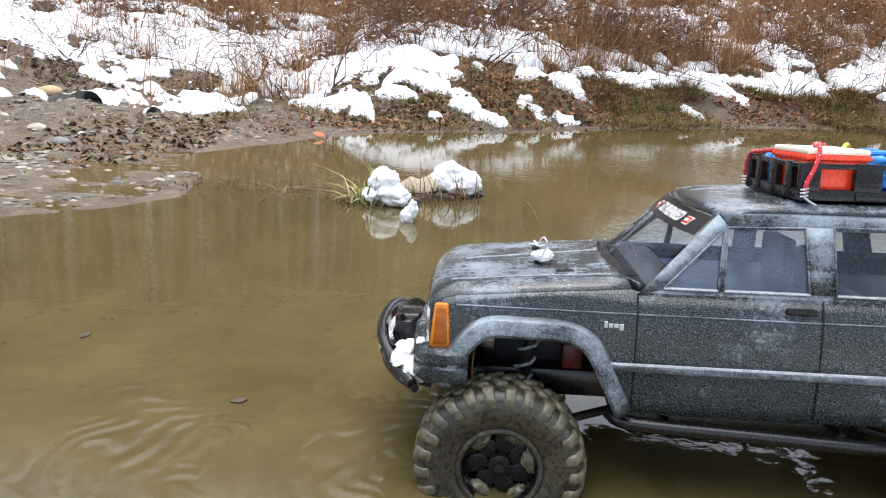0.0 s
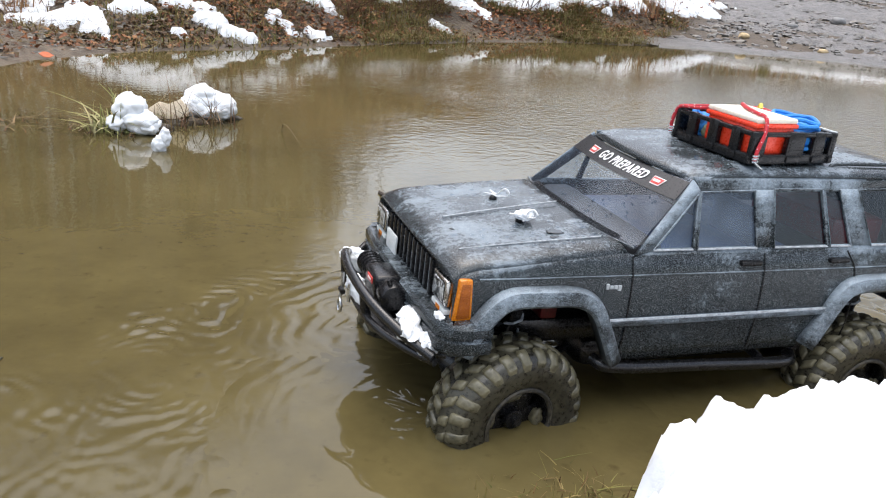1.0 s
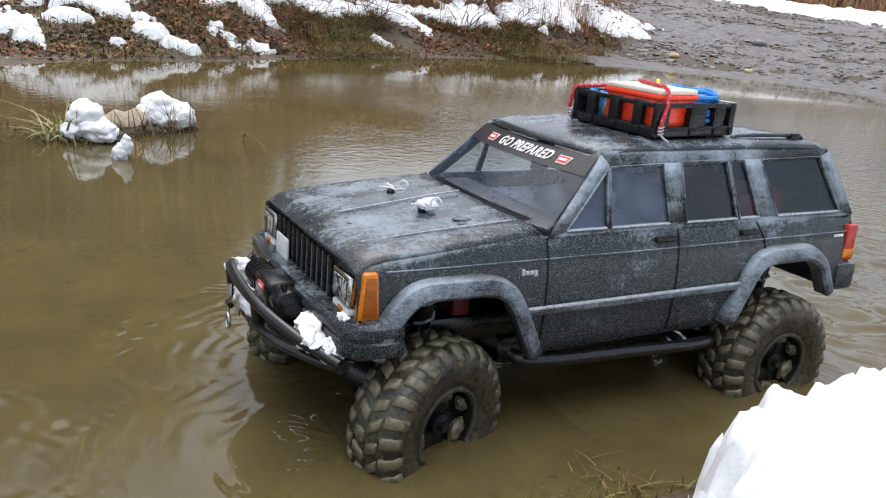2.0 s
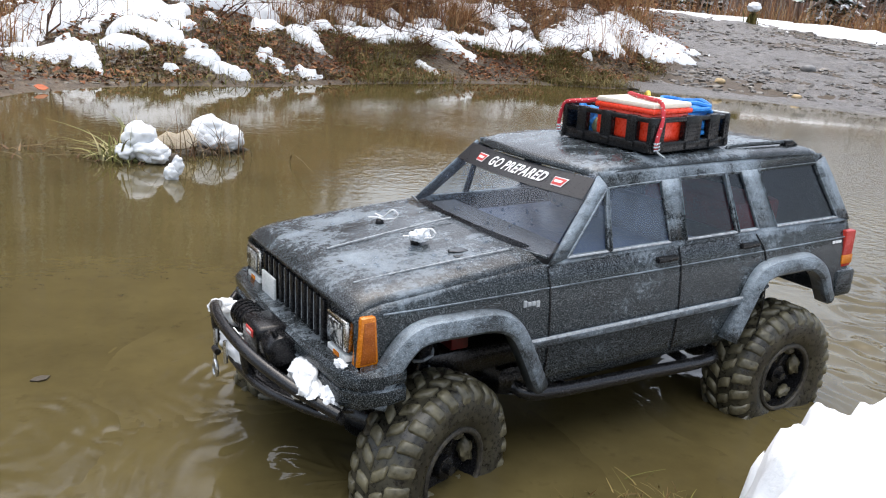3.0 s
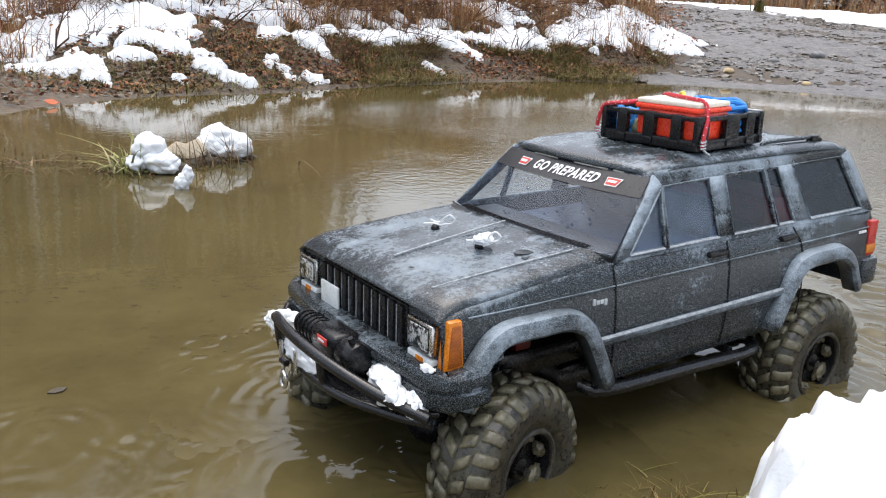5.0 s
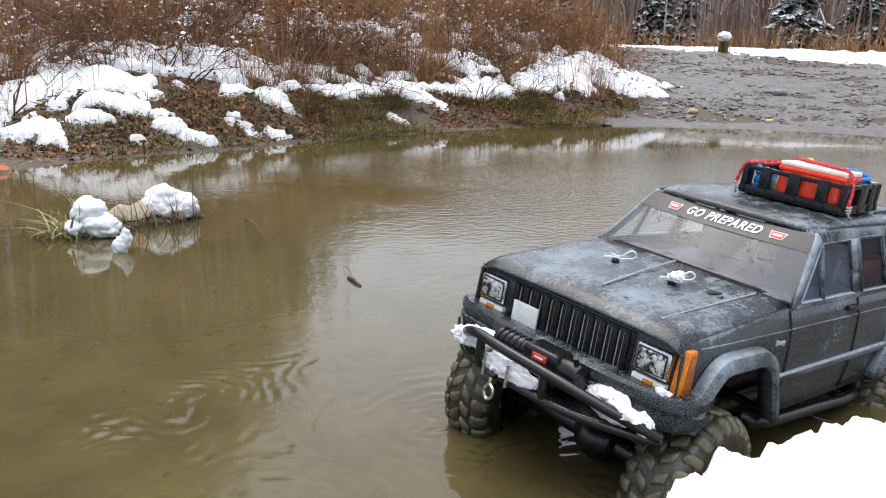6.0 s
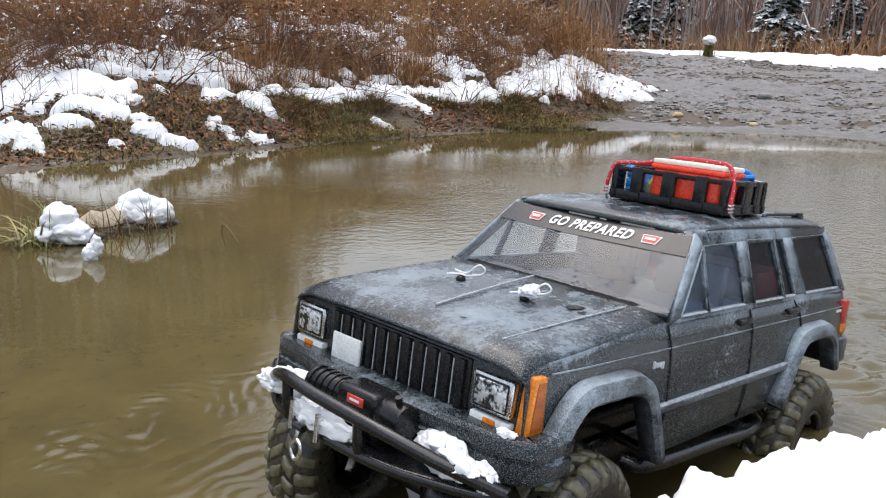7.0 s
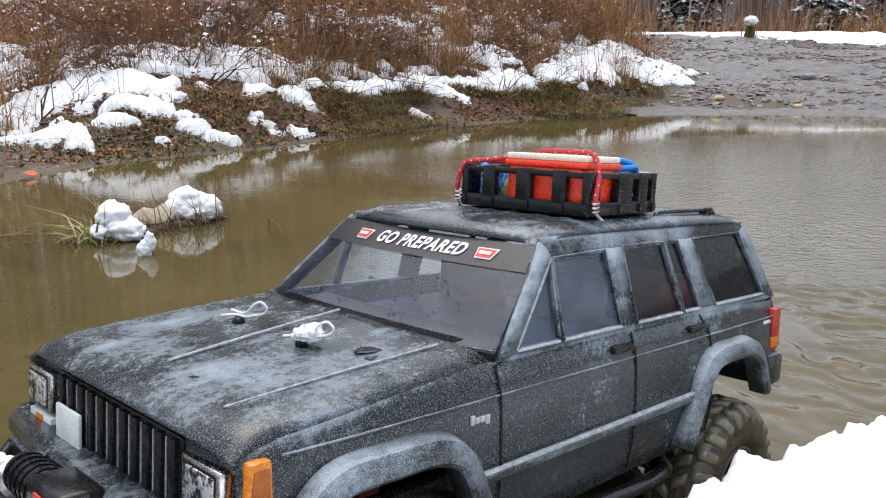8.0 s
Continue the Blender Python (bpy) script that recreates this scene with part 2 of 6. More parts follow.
BANNER = simple("black_decal", (0.008, 0.008, 0.009), (0.020, 0.020, 0.022), 100, 0.35, 0.0, 0.05, 0.0002)
LOGO = simple("red_decal", (0.50, 0.035, 0.030), (0.62, 0.060, 0.050), 100, 0.4, 0.0, 0.05, 0.0002)
REDBOX = simple("red_orange_plastic", (0.78, 0.040, 0.016), (0.90, 0.070, 0.026), 60, 0.3, 0.0, 0.15, 0.0005)
CREAM = simple("cream_foam", (0.66, 0.58, 0.47), (0.82, 0.74, 0.62), 80, 0.6, 0.0, 0.3, 0.001)
BLUE = simple("blue_cord", (0.008, 0.14, 0.44), (0.030, 0.30, 0.80), 250, 0.5, 0.0, 0.5, 0.001)
ROPE = simple("red_cord", (0.42, 0.010, 0.020), (0.62, 0.030, 0.045), 420, 0.6, 0.0, 0.8, 0.0012)
YELLOW = simple("yellow_strap", (0.55, 0.42, 0.04), (0.75, 0.60, 0.08), 150, 0.6)
GREEN = simple("olive_cloth", (0.16, 0.18, 0.10), (0.34, 0.36, 0.22), 120, 0.8)
INTERIOR = simple("dark_interior", (0.010, 0.010, 0.012), (0.030, 0.030, 0.034), 60, 0.6)
# blue that stands in for sky reflected in the windscreen
SKYTINT = simple("sky_tint_blue", (0.022, 0.040, 0.095), (0.040, 0.075, 0.165), 40, 0.4)
WOOD = simple("wet_split_wood", (0.42, 0.33, 0.22), (0.74, 0.63, 0.47), 60, 0.7, depth=0.002)
BARK = simple("dark_bark", (0.022, 0.015, 0.010), (0.085, 0.062, 0.046), 50, 0.85, depth=0.003)
STONE = island_mix("river_stones", [(0.10, 0.095, 0.085), (0.20, 0.19, 0.17), (0.33, 0.29, 0.23), (0.15, 0.14, 0.13), (0.45, 0.41, 0.34)], 0.6, 60)
DRYGRASS = island_mix("dry_grass", [(0.34, 0.165, 0.070), (0.48, 0.29, 0.135), (0.24, 0.100, 0.048), (0.58, 0.41, 0.21), (0.32, 0.130, 0.055), (0.42, 0.21, 0.090)], 0.8)
GREENGRASS = island_mix("fading_grass", [(0.075, 0.095, 0.020), (0.17, 0.165, 0.038), (0.26, 0.20, 0.065), (0.13, 0.070, 0.030), (0.34, 0.26, 0.10), (0.11, 0.050, 0.022), (0.20, 0.19, 0.05), (0.22, 0.12, 0.05)], 0.75)
TWIGS = island_mix("bare_twigs", [(0.060, 0.028, 0.017), (0.14, 0.060, 0.033), (0.10, 0.065, 0.043), (0.19, 0.085, 0.043)], 0.8)
LITTER = island_mix("leaf_litter", [(0.060, 0.034, 0.018), (0.15, 0.075, 0.032), (0.095, 0.075, 0.034), (0.24, 0.150, 0.070), (0.10, 0.040, 0.020), (0.16, 0.135, 0.050)], 0.6)
NEEDLES = island_mix("spruce_needles", [(0.012, 0.022, 0.012), (0.022, 0.036, 0.018), (0.030, 0.040, 0.022)], 0.8)
# paler, greyer twig colours, with the haze of distance painted in
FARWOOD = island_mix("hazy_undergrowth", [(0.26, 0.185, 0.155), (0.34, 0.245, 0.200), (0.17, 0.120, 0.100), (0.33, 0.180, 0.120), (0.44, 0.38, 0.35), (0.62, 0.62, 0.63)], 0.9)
SHINGLE = island_mix("track_stones", [(0.10, 0.093, 0.086), (0.17, 0.158, 0.146), (0.24, 0.225, 0.205), (0.13, 0.120, 0.112), (0.34, 0.31, 0.27)], 0.5, 60)
TRACK = simple("wet_gravel_track", (0.040, 0.035, 0.031), (0.21, 0.188, 0.168), 20, 0.42, 0.0, 1.0, 0.03, 6.0, (0.36, 0.64))
SILT = simple("wet_silt_shore", (0.050, 0.036, 0.023), (0.190, 0.148, 0.105), 16, 0.40, 0.0, 1.0, 0.02, 7.0, (0.34, 0.68), 0.3)
MUDDY = simple("mud_coated_rubber", (0.034, 0.031, 0.019), (0.185, 0.166, 0.102), 30, 0.36, 0.0, 0.7, 0.002, 6.0, (0.36, 0.66))
RUST = island_mix("rust_leaves", [(0.22, 0.080, 0.036), (0.32, 0.130, 0.052), (0.14, 0.048, 0.024), (0.40, 0.20, 0.085)], 0.7)
DARKLEAF = simple("sodden_leaf", (0.020, 0.015, 0.008), (0.060, 0.044, 0.022), 120, 0.5)
REDLEAF = simple("red_leaf", (0.35, 0.06, 0.015), (0.55, 0.13, 0.03), 90, 0.6)


# ---------------------------------------------------------------- mesh helpers
def mesh_of(name, bm, mat, smooth=None):
    me = bpy.data.meshes.new(name)
    bmesh.ops.recalc_face_normals(bm, faces=bm.faces)
    bm.to_mesh(me)
    bm.free()
    me.materials.append(mat)
    if smooth is not None:
        me.shade_smooth()
        if smooth < 180:
            me.set_sharp_from_angle(angle=radians(smooth))
    return me


def part(name, bm, mat, parent=None, label="", smooth=35, m=None):
    """Links a bmesh as one mesh object under a thing or a part."""
    ob = new(name, mesh_of(name, bm, mat, smooth))
    if parent is not None:
        ob.parent = parent
    if m is not None:
        ob.matrix_basis = m
    if label:
        ob["label"] = label
    return ob


def raw(name, verts, faces, mat, parent=None, smooth=None):
    me = bpy.data.meshes.new(name)
    me.from_pydata(verts, [], faces)
    me.materials.append(mat)
    if smooth is not None:
        me.shade_smooth()
        if smooth < 180:
            me.set_sharp_from_angle(angle=radians(smooth))
    ob = new(name, me)
    if parent is not None:
        ob.parent = parent
    return ob


def box(x0, x1, y0, y1, z0, z1, bevel=0.0, bm=None, segments=2):
    out = bm or bmesh.new()
    b = bmesh.new()
    bmesh.ops.create_cube(b, size=1, matrix=Matrix.Translation(((x0 + x1) / 2, (y0 + y1) / 2, (z0 + z1) / 2)) @ Matrix.Diagonal((x1 - x0, y1 - y0, z1 - z0, 1)))
    if bevel:
        bmesh.ops.bevel(b, geom=b.edges[:], offset=bevel, segments=segments, affect="EDGES", profile=0.5)
    return join(out, b)


def join(a, b):
    me = bpy.data.meshes.new("tmp")
    b.to_mesh(me)
    b.free()
    a.from_mesh(me)
    bpy.data.meshes.remove(me)
    return a


def cylinder(p, q, r, r2=None, n=16, bm=None, bevel=0.0):
    out = bm or bmesh.new()
    p, q = Vector(p), Vector(q)
    b = bmesh.new()
    bmesh.ops.create_cone(b, cap_ends=True, segments=n, radius1=r, radius2=r if r2 is None else r2, depth=(q - p).length)
    if bevel:
        bmesh.ops.bevel(b, geom=[e for e in b.edges if abs(e.verts[0].co.z - e.verts[1].co.z) < 1e-7], offset=bevel, segments=2, affect="EDGES", profile=0.5)
    bmesh.ops.transform(b, matrix=Matrix.Translation((p + q) / 2) @ (q - p).to_track_quat("Z", "Y").to_matrix().to_4x4(), verts=b.verts)
    return join(out, b)


def smooth_line(points, steps=6):
    """Catmull-Rom through the points."""
    p = [Vector(a) for a in points]
    p = [p[0] * 2 - p[1]] + p + [p[-1] * 2 - p[-2]]
    out = []
    for i in range(1, len(p) - 2):
        for k in range(steps):
            t = k / steps
            a, b, c, d = p[i - 1:i + 3]
            out.append(0.5 * (2 * b + (c - a) * t + (2 * a - 5 * b + 4 * c - d) * t * t + (3 * b - a - 3 * c + d) * t ** 3))
    return out + [p[-2]]


def tube(points, r, n=10, steps=5, bm=None, closed=False, taper=1.0):
    out = bm or bmesh.new()
    line = smooth_line(points, steps) if steps > 1 else [Vector(a) for a in points]
    rings, up = [], Vector((0.13, 0.21, 0.97))
    for i, c in enumerate(line):
        d = (line[min(i + 1, len(line) - 1)] - line[max(i - 1, 0)]).normalized()
        s = d.cross(up)
        s = s.normalized() if s.length > 1e-4 else Vector((1, 0, 0))
        u = s.cross(d)
        rr = r * (1 + (taper - 1) * i / max(len(line) - 1, 1))
        rings.append([out.verts.new(c + (s * math.cos(a) + u * math.sin(a)) * rr) for a in (2 * math.pi * k / n for k in range(n))])
    for a, b in zip(rings, rings[1:]):
        for k in range(n):
            out.faces.new((a[k], a[(k + 1) % n], b[(k + 1) % n], b[k]))
    out.faces.new(rings[0][::-1])
    out.faces.new(rings[-1])
    return out


def lump(centre, size, seed=0, rough=0.25, sub=3, bm=None, freq=2.2):
    """An uneven rounded lump."""
    out = bm or bmesh.new()
    b = bmesh.new()
    bmesh.ops.create_icosphere(b, subdivisions=sub, radius=1)
    off = Vector((seed * 3.7, seed * 1.9, seed * 5.3))
    for v in b.verts:
        n = noise.noise(v.co * freq + off) * rough + noise.noise(v.co * freq * 3 + off) * rough * 0.4
        v.co = v.co * (1 + n)
        v.co = Vector((v.co.x * size[0], v.co.y * size[1], v.co.z * size[2])) + Vector(centre)
    return join(out, b)


def extrude_outline(pts, axis, a, b, bevel=0.0, bm=None):
    """A flat outline (2D) given thickness along an axis."""
    out = bm or bmesh.new()
    k = bmesh.new()

    def place(p, d):
        return {"x": (d, p[0], p[1]), "y": (p[0], d, p[1]), "z": (p[0], p[1], d)}[axis]
    lo = [k.verts.new(place(p, a)) for p in pts]
    hi = [k.verts.new(place(p, b)) for p in pts]
    k.faces.new(lo)
    k.faces.new(hi[::-1])
    for i in range(len(pts)):
        j = (i + 1) % len(pts)
        k.faces.new((lo[i], hi[i], hi[j], lo[j]))
    bmesh.ops.recalc_face_normals(k, faces=k.faces)
    if bevel:
        bmesh.ops.bevel(k, geom=k.edges[:], offset=bevel, segments=2, affect="EDGES", profile=0.5)
    return join(out, k)


# ---------------------------------------------------------------- the lie of the land (water surface is z = 0)
def value_noise(x, y, seed=0):
    xi, yi = np.floor(x).astype(np.int64), np.floor(y).astype(np.int64)
    fx, fy = x - xi, y - yi
    fx, fy = fx * fx * (3 - 2 * fx), fy * fy * (3 - 2 * fy)

    def h(a, b):
        n = (a * 374761393 + b * 668265263 + seed * 974711) & 0xFFFFFFFF
        n = ((n ^ (n >> 13)) * 1274126177) & 0xFFFFFFFF
        return ((n ^ (n >> 16)) & 0xFFFF) / 65535.0
    top = h(xi, yi) * (1 - fx) + h(xi + 1, yi) * fx
    low = h(xi, yi + 1) * (1 - fx) + h(xi + 1, yi + 1) * fx
    return top * (1 - fy) + low * fy


def fbm(x, y, scale, octaves=4, seed=0):
    total, amp, norm = 0.0, 1.0, 0.0
    for o in range(octaves):
        total = total + amp * value_noise(x * scale * 2 ** o, y * scale * 2 ** o, seed + o)
        norm += amp
        amp *= 0.5
    return total / norm


SHORE = [(-0.90, 0.85), (-0.74, 1.05), (-0.60, 1.19), (-0.53, 1.31), (-0.56, 1.50), (-0.71, 1.68), (-0.62, 1.86), (-0.54, 2.02), (-0.40, 2.26), (-0.20, 2.41), (0.06, 2.55), (0.37, 2.81), (0.86, 3.18), (1.28, 3.36), (1.70, 3.48), (2.03, 3.48), (2.45, 3.36),
         (2.80, 3.18), (3.10, 2.60), (3.10, 1.70), (2.20, 1.00), (1.20, 0.60), (0.80, 0.52), (0.44, 0.45), (0.28, 0.40), (0.18, 0.365), (0.10, 0.30), (0.0, 0.24), (-0.25, 0.20), (-0.60, 0.35), (-0.85, 0.60)]
BANK_END = [(1.85, 3.6), (2.25, 3.95), (2.75, 4.45), (2.85, 4.75), (2.6, 5.4), (2.45, 7.0), (2.3, 30.0)]


def shore_distance(x, y):
    """Metres outside the puddle's edge; negative over the water."""
    best = np.full(np.shape(x), 1e9)
    inside = np.zeros(np.shape(x), bool)
    for (ax, ay), (bx, by) in zip(SHORE, SHORE[1:] + SHORE[:1]):
        dx, dy = bx - ax, by - ay
        t = np.clip(((x - ax) * dx + (y - ay) * dy) / (dx * dx + dy * dy), 0, 1)
        best = np.minimum(best, np.hypot(x - ax - t * dx, y - ay - t * dy))
        cross = (ay > y) != (by > y)
        inside ^= cross & (x < (bx - ax) * (y - ay) / ((by - ay) if by != ay else 1e-9) + ax)
    return np.where(inside, -best, best)


def step(a, b, v):
    t = np.clip((v - a) / (b - a), 0, 1)
    return t * t * (3 - 2 * t)


def bank_side(x, y):
    """Metres inside the overgrown bank, from its end towards the road."""
    edge = np.interp(y, [p[1] for p in BANK_END], [p[0] for p in BANK_END])
    return edge - x


def near_side(x, y):
    return step(1.0, 0.6, y + 0.25 * np.abs(x))


def height(x, y):
    x, y = np.asarray(x, float), np.asarray(y, float)
    d = shore_distance(x, y) + 0.06 * (fbm(x, y, 5, 3, 11) - 0.5)
    out = np.maximum(d, 0)
    bank = step(-0.05, 0.75, bank_side(x, y)) * step(0.9, 1.6, y)
    beach = 0.10 + 0.77 * step(-0.25, -0.95, x)
    far = np.maximum(out - 1.7, 0)
    rise = 0.07 * np.minimum(out, 0.3) + 0.31 * np.maximum(np.minimum(out, 1.7) - beach, 0) + 0.10 * np.minimum(far, 6)
    road = 0.05 * np.minimum(out, 0.6) + 0.098 * np.clip(out - 0.3, 0, 4) + 0.02 * np.clip(out - 4.3, 0, 30)
    z = road * (1 - bank) + rise * bank
    near = near_side(x, y)
    z = z * (1 - near) + near * np.minimum(0.28 * out, 0.05 + 0.03 * out)
    z = z + np.where(d > 0, np.minimum(out * 2, 1), 0) * ((fbm(x, y, 6, 4, 3) - 0.5) * (0.02 + 0.05 * bank * (1 - near)) + (fbm(x, y, 30, 3, 5) - 0.5) * (0.012 + 0.010 * bank))
    flat = step(-0.46, -0.62, x) * step(1.95, 1.60, y) * step(0.80, 1.05, y) * step(-1.6, -1.15, x)
    z = z * (1 - 0.85 * flat) + flat * ((fbm(x, y * 1.7, 8, 4, 12) - 0.5) * 0.030 - 0.005)
    bed = -np.minimum(0.05, 0.16 * np.maximum(-d, 0)) + (fbm(x, y, 4, 3, 9) - 0.5) * 0.006
    return np.where(d > 0, z + 0.002, bed)


def spread(lo, hi, step_in, growth, far):
    """Even steps inside, growing ones out to the horizon."""
    mid = list(np.arange(lo, hi, step_in))
    right, s = [hi], step_in
    while right[-1] < far:
        s *= growth
        right.append(right[-1] + s)
    left, s = [lo], step_in
    while left[-1] > -far:
        s *= growth
        left.append(left[-1] - s)
    return np.array(left[:0:-1] + mid + right)


def sheet(name, xs, ys, fn, mat, keep=None, smooth=180):
    X, Y = np.meshgrid(xs, ys)
    Z = fn(X, Y)
    nx, ny = len(xs), len(ys)
    idx = np.arange(nx * ny).reshape(ny, nx)
    quads = np.stack([idx[:-1, :-1], idx[:-1, 1:], idx[1:, 1:], idx[1:, :-1]], -1).reshape(-1, 4)
    verts = np.stack([X, Y, Z], -1).reshape(-1, 3)
    if keep is not None:
        k = keep.ravel()
        quads = quads[k[quads].any(1)]
        used = np.unique(quads)
        back = np.zeros(nx * ny, int)
        back[used] = np.arange(len(used))
        verts, quads = verts[used], back[quads]
    return raw(name, verts.tolist(), quads.tolist(), mat, smooth=smooth)


# ---------------------------------------------------------------- ground, water, snow
ground = sheet("ground", spread(-2.4, 4.2, 0.03, 1.09, 90), spread(-0.4, 5.6, 0.03, 1.09, 90), height, GROUND)
X_, Y_ = np.meshgrid(np.arange(1.6, 9.0, 0.04), np.arange(2.0, 13, 0.04))
def line_distance(x, y, line):
    best = np.full(np.shape(x), 1e9)
    for (ax, ay), (bx, by) in zip(line, line[1:]):
        dx, dy = bx - ax, by - ay
        t = np.clip(((x - ax) * dx + (y - ay) * dy) / (dx * dx + dy * dy), 0, 1)
        best = np.minimum(best, np.hypot(x - ax - t * dx, y - ay - t * dy))
    return best


VERGE = [(2.9, 14.0), (3.5, 10.5), (4.6, 8.0), (5.3, 6.6), (5.6, 5.7), (6.4, 4.6), (8.5, 3.4)]
track = sheet("road", np.arange(1.6, 9.0, 0.04), np.arange(2.0, 13, 0.04), lambda x, y: height(x, y) + 0.004 + step(0.02, 0.4, shore_distance(x, y)) * (0.028 * (fbm(x, y, 9, 4, 13) - 0.5) + 0.03 * (fbm(x * 0.8 + y * 0.6, x * 0.3 - y * 0.4, 2.2, 2, 14) - 0.5)), TRACK,
              (bank_side(X_, Y_) < 0.02 + 0.3 * (fbm(X_, Y_, 5, 3, 15) - 0.5)) & (shore_distance(X_, Y_) > -0.16) & (Y_ > 2.3 + 0.9 * fbm(X_, Y_, 1.2, 3, 18)) & (X_ < 8.8 - 1.2 * fbm(X_, Y_, 1.2, 3, 20)) & (X_ * 0.86 + Y_ < 11.6 + 1.2 * (fbm(X_, Y_, 2, 2, 17) - 0.5)))
tagged(track, "wet grey-brown gravel track leading out of the puddle", "track", kind="structure")
X_, Y_ = np.meshgrid(np.arange(-2.6, 0.0, 0.02), np.arange(0.6, 3.2, 0.02))
silt = sheet("ground_silt", np.arange(-2.6, 0.0, 0.02), np.arange(0.6, 3.2, 0.02), lambda x, y: height(x, y) + 0.002, SILT, (shore_distance(X_, Y_) > -0.1) & (shore_distance(X_, Y_) < 0.35 + 0.75 * step(-0.35, -1.0, X_) + 0.35 * (fbm(X_, Y_, 5, 3, 19) - 0.5)) & (np.hypot(X_ + 0.75, Y_ - 1.9) < 1.25 + 0.7 * (fbm(X_, Y_, 2.5, 3, 34) - 0.5)) & (X_ < -0.30 + 0.15 * (fbm(X_, Y_, 6, 3, 29) - 0.5)))
tagged(silt, "wet brown silt shore with small stones", "shore", kind="structure")
tagged(ground, "wet brown mud and gravel ground rising into a bank", "ground", kind="structure")


def ripple(x, y):
    """Nearly still water, with fading rings that ran out from where the wheels passed."""
    z = (fbm(x, y, 14, 3, 21) - 0.5) * 0.00012
    wx, wy = x + 0.10 * (fbm(x, y, 13, 3, 25) - 0.5), y + 0.10 * (fbm(x, y, 13, 3, 26) - 0.5)
    for cx, cy, wave, amp, reach in ((-0.10, 0.56, 0.0150, 0.00042, 0.13), (0.01, 0.50, 0.013, 0.00040, 0.10), (-0.04, 0.66, 0.018, 0.00042, 0.13), (-0.20, 0.50, 0.016, 0.00034, 0.12), (0.62, 0.72, 0.036, 0.0011, 0.26), (0.80, 0.60, 0.050, 0.0014, 0.30)):
        r = np.hypot(wx - cx, wy - cy)
        z = z + amp * np.cos(2 * math.pi * r / wave) * np.exp(-(r / reach) ** 2) * 1.6 * step(0.40, 0.68, fbm(x, y, 11, 3, 29))
    return z


water = sheet("water", spread(-0.36, 1.05, 0.0036, 1.05, 4.4), spread(0.30, 1.10, 0.0036, 1.05, 4.4), ripple, WATER)
tagged(water, "muddy brown puddle water with small ripples", "water", kind="structure")

SNOW_LEFT = [(-0.55, 2.70, 0.26, 0.055, -51), (-0.62, 3.08, 0.26, 0.13, -20), (-0.39, 3.02, 0.13, 0.08, 0), (-0.28, 2.82, 0.10, 0.05, -20), (-0.34, 2.70, 0.045, 0.04, 0), (-0.20, 2.60, 0.05, 0.03, 20),
             (-0.14, 2.72, 0.045, 0.05, 0), (-0.08, 2.65, 0.05, 0.028, 10), (0.09, 2.86, 0.035, 0.028, 0), (0.17, 2.83, 0.035, 0.028, 0), (-1.30, 3.30, 0.42, 0.24, -25), (-1.72, 2.90, 0.25, 0.14, -30), (-1.05, 3.48, 0.30, 0.2, 0), (-2.20, 2.90, 0.5, 0.32, -20)]
SNOW_RIGHT = [(0.26, 3.24, 0.08, 0.11, 0), (0.08, 3.54, 0.20, 0.10, 15), (0.57, 3.50, 0.20, 0.08, 10), (0.45, 3.74, 0.16, 0.09, 0), (0.90, 3.58, 0.12, 0.06, 10), (1.25, 3.84, 0.27, 0.09, 15),
              (1.71, 4.11, 0.32, 0.11, 20), (1.80, 3.91, 0.04, 0.03, 0), (2.34, 4.40, 0.32, 0.16, 30), (2.72, 4.66, 0.17, 0.12, 40), (0.70, 3.24, 0.04, 0.03, 0), (1.02, 3.52, 0.04, 0.03, 0)]
def snow_depth(x, y):
    d = shore_distance(x, y)
    px, py = x, y
    x, y = x + 0.26 * (fbm(px, py, 5, 3, 32) - 0.5) + 0.10 * (fbm(px, py, 21, 3, 37) - 0.5), y + 0.20 * (fbm(px, py, 6, 3, 33) - 0.5) + 0.10 * (fbm(px, py, 21, 3, 38) - 0.5)
    edge = (fbm(px, py, 13, 4, 31) - 0.5) * 2.3
    best = np.full(np.shape(x), -1.0)
    for cx, cy, rx, ry, deg in SNOW_LEFT + SNOW_RIGHT:
        c, s = math.cos(radians(deg)), math.sin(radians(deg))
        u, v = ((x - cx) * c + (y - cy) * s) / rx, (-(x - cx) * s + (y - cy) * c) / ry
        best = np.maximum(best, 1 - (u * u + v * v) + edge)
    x, y = px, py
    on_bank = step(0.02, 0.35, bank_side(x, y)) * step(0.30, 0.55, d) * step(1.9, 2.4, y)
    cover = fbm(x, y, 3.2, 4, 41) * 0.5 + fbm(x, y, 13, 3, 43) * 0.5 - (0.49 + 0.050 * step(0.75, 1.25, d) + 0.02 * step(2.0, 3.5, d) + 0.045 * step(-1.05, -0.7, x) * step(0.9, 0.3, x) * step(0.75, 1.0, d))
    best = np.maximum(best, np.where(on_bank > 0.5, cover * 7, -1))
    verge = 1 - (line_distance(x + 0.7 * (fbm(x, y, 0.9, 3, 35) - 0.5), y + 0.7 * (fbm(x, y, 0.9, 3, 36) - 0.5), VERGE) / 0.46) ** 2 + edge * 2.6
    return np.maximum(best, np.where(bank_side(x, y) < -0.6, verge, -1))


